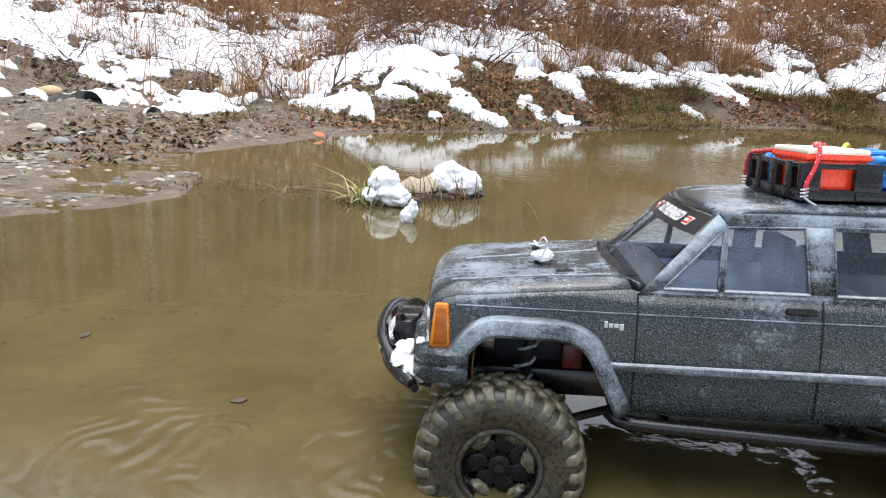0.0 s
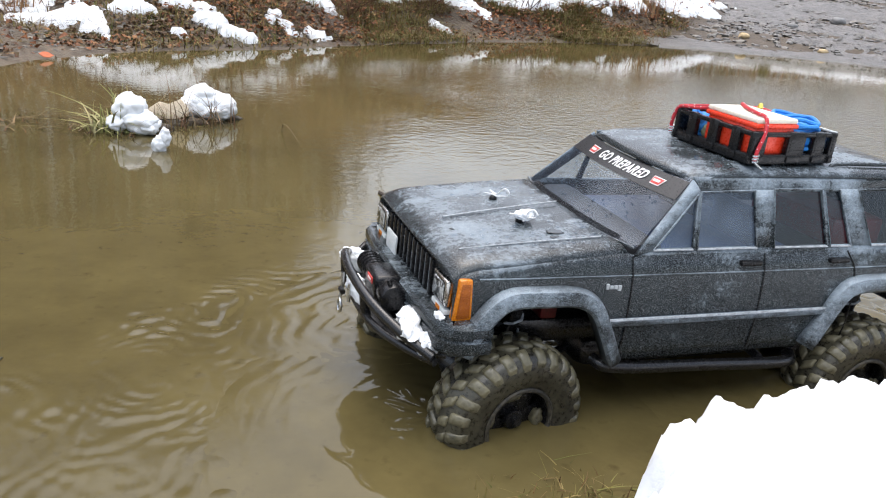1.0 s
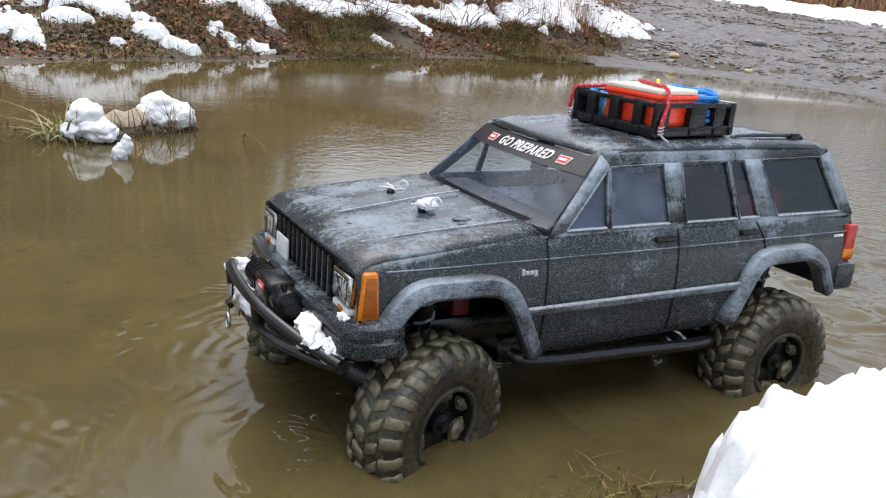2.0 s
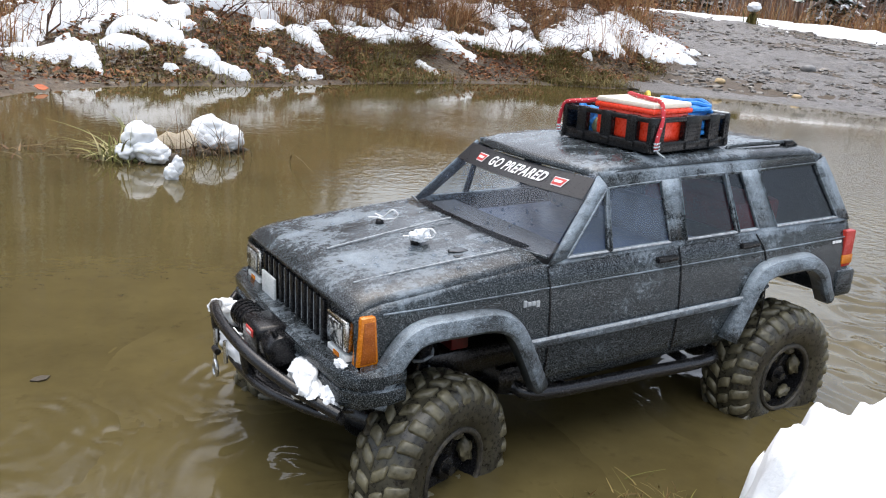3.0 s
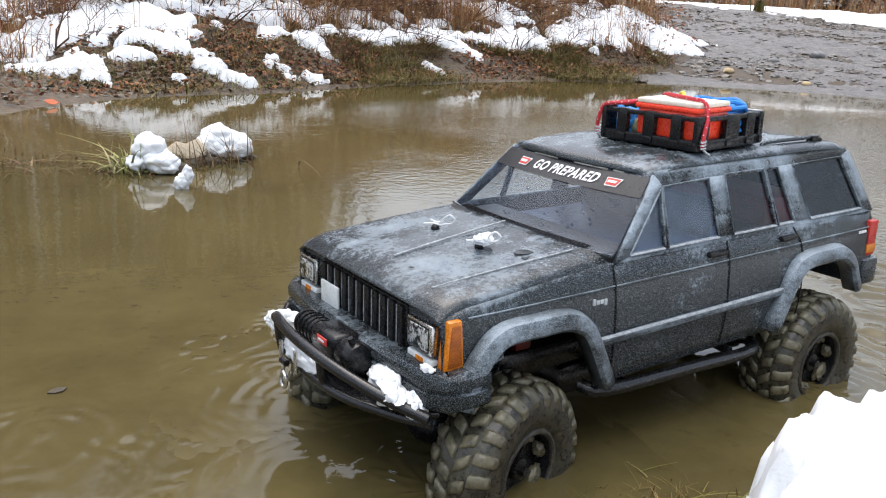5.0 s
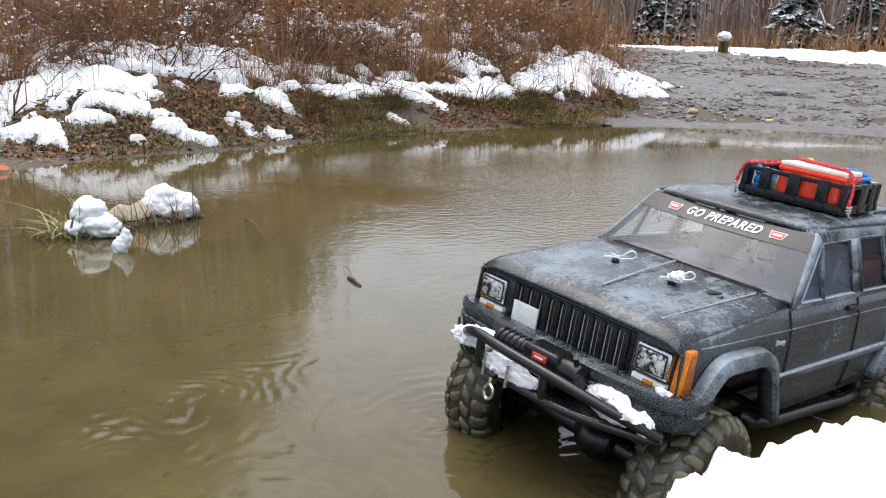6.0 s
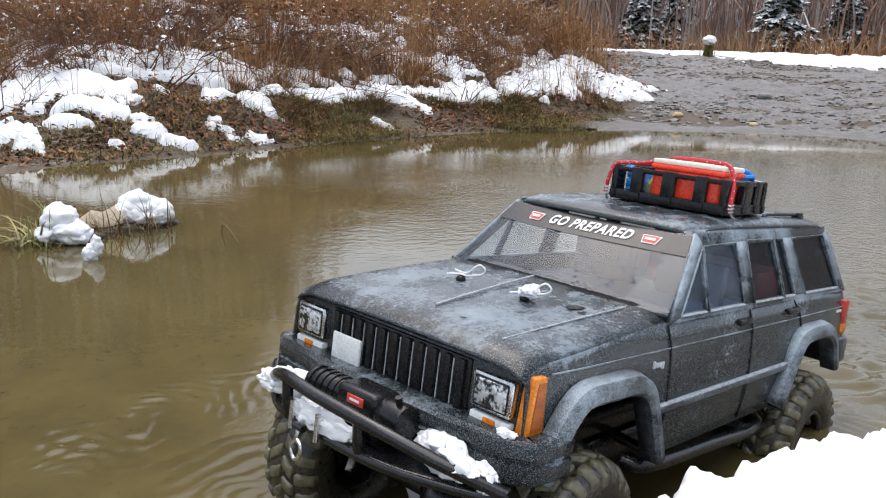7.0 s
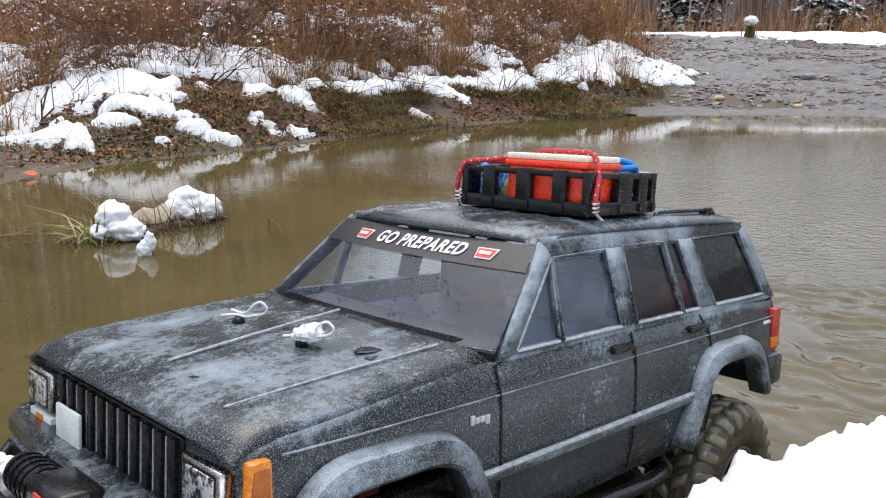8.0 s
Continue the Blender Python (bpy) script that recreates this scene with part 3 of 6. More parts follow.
def snow_sheet(name, xs, ys, label):
    X, Y = np.meshgrid(xs, ys)
    q = snow_depth(X, Y)
    return tagged(sheet(name, xs, ys, lambda x, y: height(x, y) + np.where(q > 0, 0.004 + 0.026 * np.sqrt(np.clip(q, 0, 1)) * (0.7 + 0.6 * fbm(x, y, 9, 3, 51)), -0.02), SNOW, q > 0), label, "snow", kind="structure")


snow_sheet("snow_bank", np.arange(-2.6, 3.1, 0.013), np.arange(2.25, 5.2, 0.013), "patchy melting white snow lying on the bank")
snow_sheet("snow_slope", np.arange(-5, 3.3, 0.06), np.arange(5.2, 11, 0.06), "thin snow patches among the dry grass")
snow_sheet("snow_verge", np.arange(3.1, 13, 0.035), np.arange(2.5, 14, 0.035), "snowy verge beside the gravel track")

NEAR_EDGE = [(-2.0, 0.02), (-0.6, 0.04), (-0.3, 0.00), (-0.02, 0.04), (0.03, 0.13), (0.09, 0.215), (0.135, 0.268), (0.175, 0.300), (0.205, 0.332), (0.237, 0.356), (0.280, 0.358), (0.325, 0.376), (0.375, 0.378), (0.60, 0.40), (0.95, 0.44)]


def near_snow_depth(x, y):
    lim = np.interp(x, [p[0] for p in NEAR_EDGE], [p[1] for p in NEAR_EDGE])
    d = (lim - 0.012 - y) * 0.75 + (fbm(x, y, 22, 4, 61) - 0.5) * 0.030 + (fbm(x, y, 100, 3, 63) - 0.5) * 0.028
    return np.minimum(d, 0.5 - 0.5 * np.hypot((x - 0.3) / 1.9, (y + 0.5) / 1.2) ** 2 + 0.35 * (fbm(x, y, 3, 4, 69) - 0.5))


nx_, ny_ = spread(0.03, 0.48, 0.0032, 1.04, 2.8), spread(0.12, 0.42, 0.0032, 1.04, 2.6)
NX, NY = np.meshgrid(nx_, ny_)
nq = near_snow_depth(NX, NY)
near_snow = sheet("snow_near", nx_, ny_, lambda x, y: np.where(nq > 0, np.maximum(np.where(x < 0.12, height(x, y) + 0.012, 0), 0.012 + (0.030 + 0.058 * step(-0.05, 0.10, x)) * np.clip(nq / 0.022, 0, 1) ** 0.4 + (fbm(x, y, 30, 4, 65) - 0.5) * 0.012 + (fbm(x, y, 110, 2, 67) - 0.5) * 0.006), -0.01), SNOW, nq > 0)
tagged(near_snow, "thick crumbly white snow on the puddle's near edge", "snow", kind="structure")


# ---------------------------------------------------------------- blades, twigs, leaves and stones
rng = np.random.default_rng(7)


def blades(name, px, py, pz, h, width, lean, mat, label, category, segs=3, parent=None):
    """Curved tapering blades as one mesh."""
    n = len(px)
    az = rng.uniform(0, 2 * math.pi, n)
    bend = np.abs(rng.normal(0, 1, n)) * lean
    face = az + math.pi / 2 + rng.normal(0, 0.5, n)
    verts = np.zeros((n, (segs + 1) * 2, 3))
    for k in range(segs + 1):
        t = k / segs
        out = h * bend * t * t
        zc = pz + h * t * (1 - 0.35 * np.minimum(bend, 1.6) * t)
        w = width * (1 - t * 0.85) / 2
        cx, cy = px + np.cos(az) * out, py + np.sin(az) * out
        for s, sg in ((0, -1), (1, 1)):
            verts[:, 2 * k + s, 0] = cx + sg * np.cos(face) * w
            verts[:, 2 * k + s, 1] = cy + sg * np.sin(face) * w
            verts[:, 2 * k + s, 2] = zc
    base = (np.arange(n) * (segs + 1) * 2)[:, None]
    faces = np.concatenate([base + np.array([2 * k, 2 * k + 1, 2 * k + 3, 2 * k + 2]) for k in range(segs)])
    ob = raw(name, verts.reshape(-1, 3).tolist(), faces.tolist(), mat, parent)
    return ob if parent is not None else tagged(ob, label, category, kind="stuff")


def scatter(n, x0, x1, y0, y1, accept):
    out = [np.zeros(0), np.zeros(0)]
    while len(out[0]) < n:
        x, y = rng.uniform(x0, x1, n * 4), rng.uniform(y0, y1, n * 4)
        k = rng.uniform(0, 1, n * 4) < accept(x, y)
        out = [np.concatenate([a, b[k]]) for a, b in zip(out, (x, y))]
    return out[0][:n], out[1][:n]


def on_bank(x, y, lo, hi):
    d = shore_distance(x, y)
    return step(lo, lo + 0.15, d) * step(hi + 0.3, hi, d) * step(0.0, 0.3, bank_side(x, y)) * (y > 1.8)


x, y = scatter(56000, -3.2, 2.9, 2.2, 7.0, lambda x, y: on_bank(x, y, 0.45, 3.6) * step(0.15, 0.55, bank_side(x, y)) * np.maximum(step(-1.15, -0.55, x), step(1.0, 1.45, shore_distance(x, y))) * step(0.36, 0.56, fbm(x, y, 2.2, 3, 71)) * step(0.45, -0.2, snow_depth(x, y)))
blades("dry_grass", x, y, height(x, y), rng.uniform(0.06, 0.30, len(x)), rng.uniform(0.0015, 0.0045, len(x)), 1.35, DRYGRASS, "tangled brown dry grass on the snowy bank", "grass")
x, y = scatter(15000, 0.3, 3.0, 4.2, 7.5, lambda x, y: on_bank(x, y, 0.75, 4.0) * step(0.30, 0.75, bank_side(x, y)) * step(0.38, 0.55, fbm(x, y, 1.2, 3, 73)))
blades("tall_dry_grass", x, y, height(x, y), rng.uniform(0.18, 0.44, len(x)), rng.uniform(0.003, 0.006, len(x)), 0.22, STRAW, "tall upright rust-brown dry grass behind the snow", "grass")
x, y = scatter(14000, -0.9, 2.5, 2.1, 4.8, lambda x, y: on_bank(x, y, -0.06, 0.42) * (0.12 + 0.88 * step(0.1, 0.7, x)) * step(0.44, 0.60, fbm(x, y, 4, 3, 75)) * step(0.3, -0.2, snow_depth(x, y)))
blades("bank_grass", x, y, height(x, y), rng.uniform(0.012, 0.060, len(x)), rng.uniform(0.0020, 0.0046, len(x)), 2.6, GREENGRASS, "short fading green and yellow grass above the waterline", "grass")
x, y = scatter(14000, 2.6, 14, 3.5, 16, lambda x, y: (bank_side(x, y) < -0.6) * step(0.25, 0.6, line_distance(x, y, VERGE)) * (x * 0.86 + y > 11.5))
blades("far_dry_grass", x, y, height(x, y), rng.uniform(0.10, 0.42, len(x)), rng.uniform(0.004, 0.010, len(x)), 0.8, DRYGRASS, "tall brown dry grass beyond the track", "grass")


def leaves(name, n, area, accept, size, mat, label, lift=0.012, category="leaves"):
    x, y = scatter(n, *area, accept)
    z = height(x, y) + rng.uniform(0.001, 1.0, n) ** 2 * lift
    a = rng.uniform(0, 2 * math.pi, n)
    s = rng.uniform(*size, n)
    verts = np.zeros((n, 6, 3))
    for k, (u, v, w) in enumerate(((-1, 0, 0), (-0.3, -0.5, 0.25), (0.5, -0.4, 0.3), (1, 0, 0.05), (0.4, 0.5, 0.35), (-0.4, 0.45, 0.2))):
        verts[:, k, 0] = x + s * (u * np.cos(a) - v * np.sin(a))
        verts[:, k, 1] = y + s * (u * np.sin(a) + v * np.cos(a))
        verts[:, k, 2] = z + s * (w + rng.normal(0, 0.3, n))
    base = (np.arange(n) * 6)[:, None]
    faces = np.concatenate([base + np.array([0, 1, 5]), base + np.array([1, 2, 4]), base + np.array([1, 4, 5]), base + np.array([2, 3, 4])])
    return tagged(raw(name, verts.reshape(-1, 3).tolist(), faces.tolist(), mat), label, category, kind="stuff")


leaves("leaf_litter", 30000, (-2.8, 2.6, 2.0, 6.0), lambda x, y: on_bank(x, y, -0.04, 2.6) * np.maximum(step(-0.75, -0.4, x), step(0.6, 0.9, shore_distance(x, y))) * step(0.2, -0.2, snow_depth(x, y)) * step(0.35, 0.6, fbm(x, y, 5, 3, 81)), (0.004, 0.012), LITTER, "wet brown fallen leaves on the bank")

leaves("shore_litter", 1500, (-2.4, -0.2, 1.5, 3.0), lambda x, y: step(0.0, 0.05, shore_distance(x, y)) * step(0.55, 0.2, shore_distance(x, y)) * step(0.45, 0.62, fbm(x, y, 5, 3, 87)), (0.004, 0.014), LITTER, "dark wet leaf scraps on the muddy shore", 0.006)

leaves("bank_leaves", 3500, (-0.9, 2.6, 2.1, 4.9), lambda x, y: on_bank(x, y, -0.02, 0.50) * step(-0.7, -0.3, x) * step(0.1, -0.2, snow_depth(x, y)) * step(0.34, 0.52, fbm(x, y, 7, 3, 89)), (0.004, 0.013), RUST, "withered brown leaves matted at the foot of the bank", 0.030)
leaves("rust_leaves", 16000, (-3.0, 2.8, 2.6, 7.0), lambda x, y: on_bank(x, y, 0.7, 3.6) * step(0.38, 0.6, fbm(x, y, 1.8, 3, 83)) * np.maximum(step(-1.15, -0.55, x), step(1.0, 1.45, shore_distance(x, y))), (0.006, 0.017), RUST, "withered rust-brown leaves hanging in the brush", 0.30)
leaves("snow_flecks", 8000, (-3.0, 2.8, 2.6, 7.0), lambda x, y: on_bank(x, y, 0.5, 3.6) * step(0.40, 0.6, fbm(x, y, 2.6, 3, 85)), (0.004, 0.013), SNOW, "flecks of snow caught in the brush", 0.26, "snow")


def pebbles(name, n, area, accept, size, label, mat):
    x, y = scatter(n, *area, accept)
    ico = bmesh.new()
    bmesh.ops.create_icosphere(ico, subdivisions=1, radius=1)
    co = np.array([v.co for v in ico.verts])
    fc = np.array([[v.index for v in f.verts] for f in ico.faces])
    ico.free()
    s = rng.uniform(size[0] ** 0.5, size[1] ** 0.5, n) ** 2
    verts = co[None] * (1 + rng.normal(0, 0.16, (n, len(co), 1))) * s[:, None, None] * np.stack([rng.uniform(0.8, 1.5, n), rng.uniform(0.7, 1.2, n), rng.uniform(0.35, 0.7, n)], 1)[:, None, :]
    verts = verts + np.stack([x, y, height(x, y) + s * 0.15], 1)[:, None, :]
    faces = (np.arange(n) * len(co))[:, None, None] + fc[None]
    return tagged(raw(name, verts.reshape(-1, 3).tolist(), faces.reshape(-1, 3).tolist(), mat, smooth=50), label, "stones", kind="stuff")


pebbles("beach_gravel", 4500, (-2.4, -0.2, 0.8, 3.0), lambda x, y: step(0.0, 0.06, shore_distance(x, y)) * step(1.2, 0.7, shore_distance(x, y)) * (y > 0.9), (0.0015, 0.010), "scattered small stones on the muddy shore", STONE)
pebbles("track_gravel", 16000, (1.6, 7.5, 3.0, 9.0), lambda x, y: step(0.05, 0.5, shore_distance(x, y)) * (bank_side(x, y) < 0.05) * (line_distance(x, y, VERGE) > 0.4), (0.002, 0.020), "gravel and small stones on the wet track", SHINGLE)


def one_stone(px, py, size, seed, label, mat):
    ob = part("stone", lump((0, 0, size[2] * 0.35), size, seed, 0.3, 2), mat, None, smooth=60)
    ob.location = (px, py, float(max(height(px, py), -0.01)))
    return tagged(ob, label, "stone")


PALE_STONE = simple("pale_stone", (0.26, 0.22, 0.17), (0.50, 0.44, 0.35), 60, 0.6, depth=0.002)
GREY_STONE = simple("grey_stone", (0.10, 0.098, 0.095), (0.25, 0.245, 0.24), 60, 0.55, depth=0.002)
OCHRE_STONE = simple("ochre_stone", (0.34, 0.24, 0.12), (0.55, 0.42, 0.24), 60, 0.6, depth=0.002)
for px, py, s, m, lab in ((-1.36, 2.42, 0.026, OCHRE_STONE, "ochre stone on the muddy shore"), (-1.05, 1.80, 0.016, PALE_STONE, "pale stone on the muddy shore"), (-0.95, 1.72, 0.017, GREY_STONE, "grey stone on the muddy shore"),
                          (-1.22, 1.95, 0.011, PALE_STONE, "pale stone on the muddy shore"), (-0.88, 2.05, 0.012, PALE_STONE, "pale stone on the muddy shore"), (3.35, 4.30, 0.040, GREY_STONE, "grey rock on the gravel track"),
                          (2.95, 4.15, 0.025, GREY_STONE, "grey rock on the gravel track"), (3.9, 4.5, 0.035, GREY_STONE, "grey rock on the gravel track"), (2.72, 3.55, 0.022, OCHRE_STONE, "ochre stone at the water's edge"), (2.45, 3.82, 0.024, OCHRE_STONE, "ochre stone on the gravel track")):
    one_stone(px, py, (s * 1.3, s, s * 0.7), int(abs(px) * 100), lab, m)


# ---------------------------------------------------------------- shrubs and trees
def branch(rnd, verts, faces, p, d, length, r, depth, droop=0.0):
    """Three-sided tapering twigs that fork."""
    segs, ring = 4, []
    for k in range(segs + 1):
        s = d.cross(Vector((0.3, 0.5, 0.8))).normalized()
        u = s.cross(d)
        rr = r * (1 - 0.6 * k / segs)
        b = len(verts)
        for a in (0, 2.09, 4.19):
            verts.append(tuple(p + (s * math.cos(a) + u * math.sin(a)) * rr))
        if k:
            for i in range(3):
                faces.append((b - 3 + i, b - 3 + (i + 1) % 3, b + (i + 1) % 3, b + i))
        if depth and k in (1, 2, 3):
            for _ in range(rnd.choice((1, 1, 2))):
                nd = (d + Vector((rnd.gauss(0, 0.55), rnd.gauss(0, 0.55), rnd.gauss(0.05, 0.4)))).normalized()
                branch(rnd, verts, faces, p.copy(), nd, length * rnd.uniform(0.4, 0.65), rr * 0.6, depth - 1, droop)
        d = (d + Vector((rnd.gauss(0, 0.14), rnd.gauss(0, 0.14), rnd.gauss(0, 0.10) - droop))).normalized()
        p = p + d * (length / segs)


def shrub(px, py, size, seed, lean=(0, 0), stems=7, depth=2, label="bare reddish-brown shrub on the snowy bank"):
    rnd = random.Random(seed)
    verts, faces = [], []
    for _ in range(stems):
        d = Vector((rnd.gauss(lean[0], 0.5), rnd.gauss(lean[1], 0.5), rnd.uniform(0.5, 1.2))).normalized()
        branch(rnd, verts, faces, Vector((rnd.gauss(0, 0.02), rnd.gauss(0, 0.02), -0.01)), d, size * rnd.uniform(0.6, 1.1), size * 0.0075, depth, 0.04)
    ob = raw("shrub", verts, faces, TWIGS)
    ob.location = (px, py, float(height(px, py)))
    return tagged(ob, label, "shrub", "shrubs on the bank")


shrub_rng = random.Random(4)
for i in range(80):
    sx = shrub_rng.uniform(-2.4, 2.4)
    base_y = float(np.interp(sx, [-2.4, -0.5, 0.2, 1.1, 1.7, 2.4], [3.0, 3.0, 3.3, 4.0, 4.4, 4.8]))
    shrub(sx, base_y + shrub_rng.uniform(0.0, 1.9), shrub_rng.uniform(0.20, 0.42), i, stems=8)
for i, (sx, sy, s, lean) in enumerate(((-1.0, 2.75, 0.30, (0.3, -0.6)), (-0.75, 2.85, 0.35, (-0.3, -0.7)), (-1.5, 2.8, 0.34, (0.4, -0.5)), (0.35, 3.15, 0.32, (0.1, -0.7)), (0.75, 3.5, 0.34, (0.4, -0.7)), (1.25, 3.75, 0.36, (0.2, -0.7)), (1.6, 3.95, 0.34, (0.5, -0.5)), (2.3, 4.5, 0.30, (0.5, -0.3)))):
    shrub(sx, sy, s, 100 + i, lean, 6, 2, "low bare shrub leaning over the waterline")


for i in range(70):
    sx = shrub_rng.uniform(-1.9, 2.3)
    sy = float(np.interp(sx, [-1.9, -0.5, 0.2, 1.1, 1.7, 2.4], [2.75, 2.5, 2.85, 3.6, 3.95, 4.3])) + shrub_rng.uniform(0.0, 0.75)
    shrub(sx, sy, shrub_rng.uniform(0.10, 0.24), 200 + i, (shrub_rng.gauss(0, 0.6), -0.5), 4, 1, "small bare twigs poking through the snow")


for i in range(60):
    sx = shrub_rng.uniform(-0.7, 2.3)
    sy = float(np.interp(sx, [-0.7, -0.4, 0.06, 0.37, 0.86, 1.28, 1.7, 2.4], [2.15, 2.30, 2.60, 2.86, 3.24, 3.46, 3.62, 4.1])) + shrub_rng.uniform(0.02, 0.40)
    shrub(sx, sy, shrub_rng.uniform(0.05, 0.15), 500 + i, (shrub_rng.gauss(0, 0.8), -0.4), 4, 2, "low bare twigs at the foot of the bank")


for i in range(46):
    sx = shrub_rng.uniform(-0.95, 0.9)
    sy = float(np.interp(sx, [-0.95, -0.3, 0.3, 0.9], [3.05, 3.15, 3.45, 3.85])) + shrub_rng.uniform(0.0, 0.7)
    shrub(sx, sy, shrub_rng.uniform(0.16, 0.32), 600 + i, (shrub_rng.gauss(0, 0.5), -0.2), 9, 2, "dense dark reddish brush above the snow")


for i in range(16):
    sx = shrub_rng.uniform(-1.6, 2.2)
    sy = float(np.interp(sx, [-1.9, -0.5, 0.2, 1.1, 1.7, 2.4], [3.0, 2.9, 3.2, 3.95, 4.3, 4.6])) + shrub_rng.uniform(0.0, 0.4)
    shrub(sx, sy, shrub_rng.uniform(0.38, 0.58), 330 + i, (shrub_rng.gauss(0, 0.9), -0.7), 3, 1, "long bare stems arching over the snow")


def spruce(px, py, h, seed):
    rnd = random.Random(seed)
    tree = tagged(new("spruce_tree"), "dark spruce tree with snow on its drooping branches", "tree", "trees beyond the track")
    tree.location = (px, py, float(height(px, py)))
    trunk = tube([(0, 0, -0.1), (rnd.gauss(0, 0.03), rnd.gauss(0, 0.03), h * 0.5), (0, 0, h)], h * 0.02, 8, 4, taper=0.15)
    part("trunk", trunk, BARK, tree)
    nv, nf, sv, sf = [], [], [], []
    for k in range(int(h * 60)):
        t = (k + rnd.random()) / (h * 60)
        z = h * (0.06 + 0.92 * t)
        a, reach = rnd.uniform(0, 6.28), h * 0.24 * (1 - t) ** 0.8 * rnd.uniform(0.6, 1.1) + 0.08
        for j in range(9):
            q = (j + 0.6) / 9
            c = Vector((math.cos(a) * reach * q, math.sin(a) * reach * q, z - reach * q * q * 0.35 + rnd.gauss(0, 0.02)))
            for (vv, ff, up, chance) in ((nv, nf, 0.0, 1.0), (sv, sf, 0.03, 0.9)):
                if rnd.random() > chance:
                    continue
                for _ in range(3 if vv is nv else 4):
                    w, l = reach * 0.055 + 0.010, reach * 0.12 + 0.02
                    side = a + rnd.gauss(0, 0.9)
                    e, f = Vector((math.cos(side), math.sin(side), rnd.gauss(-0.3, 0.2))) * l, Vector((-math.sin(side), math.cos(side), rnd.gauss(0, 0.3))) * w
                    b = len(vv)
                    o = c + Vector((0, 0, up))
                    vv += [tuple(o - f), tuple(o + f), tuple(o + e + f * 0.3), tuple(o + e * 1.1 - f * 0.3)]
                    ff.append((b, b + 1, b + 2, b + 3))
    raw("crown", nv, nf, NEEDLES, tree)
    tagged(raw("snow_load", sv, sf, SNOW, tree), "snow lying on the branches", kind="stuff")


def bare_tree(px, py, h, seed):
    rnd = random.Random(seed)
    verts, faces = [], []
    tree = tagged(new("bare_tree"), "leafless grey-brown tree at the edge of the wood", "tree", "trees beyond the track")
    tree.location = (px, py, float(height(px, py)))
    part("trunk", tube([(0, 0, -0.1), (rnd.gauss(0, 0.08), rnd.gauss(0, 0.08), h * 0.5), (rnd.gauss(0, 0.15), rnd.gauss(0, 0.15), h)], h * 0.0065, 7, 4, taper=0.2), BARK, tree)
    for k in range(26):
        z = h * rnd.uniform(0.08, 0.95)
        d = Vector((rnd.gauss(0, 1), rnd.gauss(0, 1), rnd.uniform(0.2, 1.0))).normalized()
        branch(rnd, verts, faces, Vector((0, 0, z)), d, h * 0.26 * (1.15 - z / h), h * 0.0032, 2)
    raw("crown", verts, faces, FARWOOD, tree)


tree_rng = random.Random(12)
for i in range(13):
    spruce(5.2 + i * 0.75 + tree_rng.gauss(0, 0.3), 10.9 - i * 0.52 + tree_rng.gauss(0, 0.5), tree_rng.uniform(1.1, 1.8), 300 + i)
for i in range(34):
    a = i / 34
    bare_tree(-3.5 + a * 17 + tree_rng.gauss(0, 0.4), 15.5 - 5.5 * max(a - 0.5, 0) + tree_rng.gauss(0, 1.2) - (2.5 if a < 0.3 else 0), tree_rng.uniform(1.4, 2.1), 400 + i)
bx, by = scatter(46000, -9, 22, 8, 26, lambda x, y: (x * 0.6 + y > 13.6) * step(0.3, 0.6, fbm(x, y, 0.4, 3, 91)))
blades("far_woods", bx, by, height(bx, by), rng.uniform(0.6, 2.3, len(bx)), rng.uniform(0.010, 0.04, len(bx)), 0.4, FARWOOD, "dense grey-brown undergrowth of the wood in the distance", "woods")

# unseen woods, added so the water on the left mirrors brown, not sky
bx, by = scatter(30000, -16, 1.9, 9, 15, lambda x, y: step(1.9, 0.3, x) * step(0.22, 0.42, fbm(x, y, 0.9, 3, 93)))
blades("hillside_woods", bx, by, height(bx, by), rng.uniform(2.5, 6.5, len(bx)) * (0.35 + 0.65 * step(1.6, -1.0, bx)), rng.uniform(0.02, 0.06, len(bx)), 0.12, FARWOOD, "tall leafless grey-brown wood, out of view, added for the water to mirror", "woods", 4)

stump = tagged(new("snowy_bush"), "small olive-green bush capped with snow beside the track", "bush")
stump.location = (4.57, 6.72, float(height(4.57, 6.72)))
part("stem", tube([(0, 0, -0.02), (0.01, 0, 0.06), (0, 0.01, 0.13)], 0.014, 9, 4, taper=0.7), BARK, stump)
blades("foliage", rng.normal(0, 0.018, 160), rng.normal(0, 0.018, 160), np.full(160, -0.005), rng.uniform(0.06, 0.16, 160), rng.uniform(0.006, 0.012, 160), 0.28, GREENGRASS, "", "", 3, stump)
part("snow_cap", lump((0.0, 0.0, 0.15), (0.062, 0.060, 0.042), 4, 0.25, 4), SNOW, stump, "rounded cap of snow", 180)

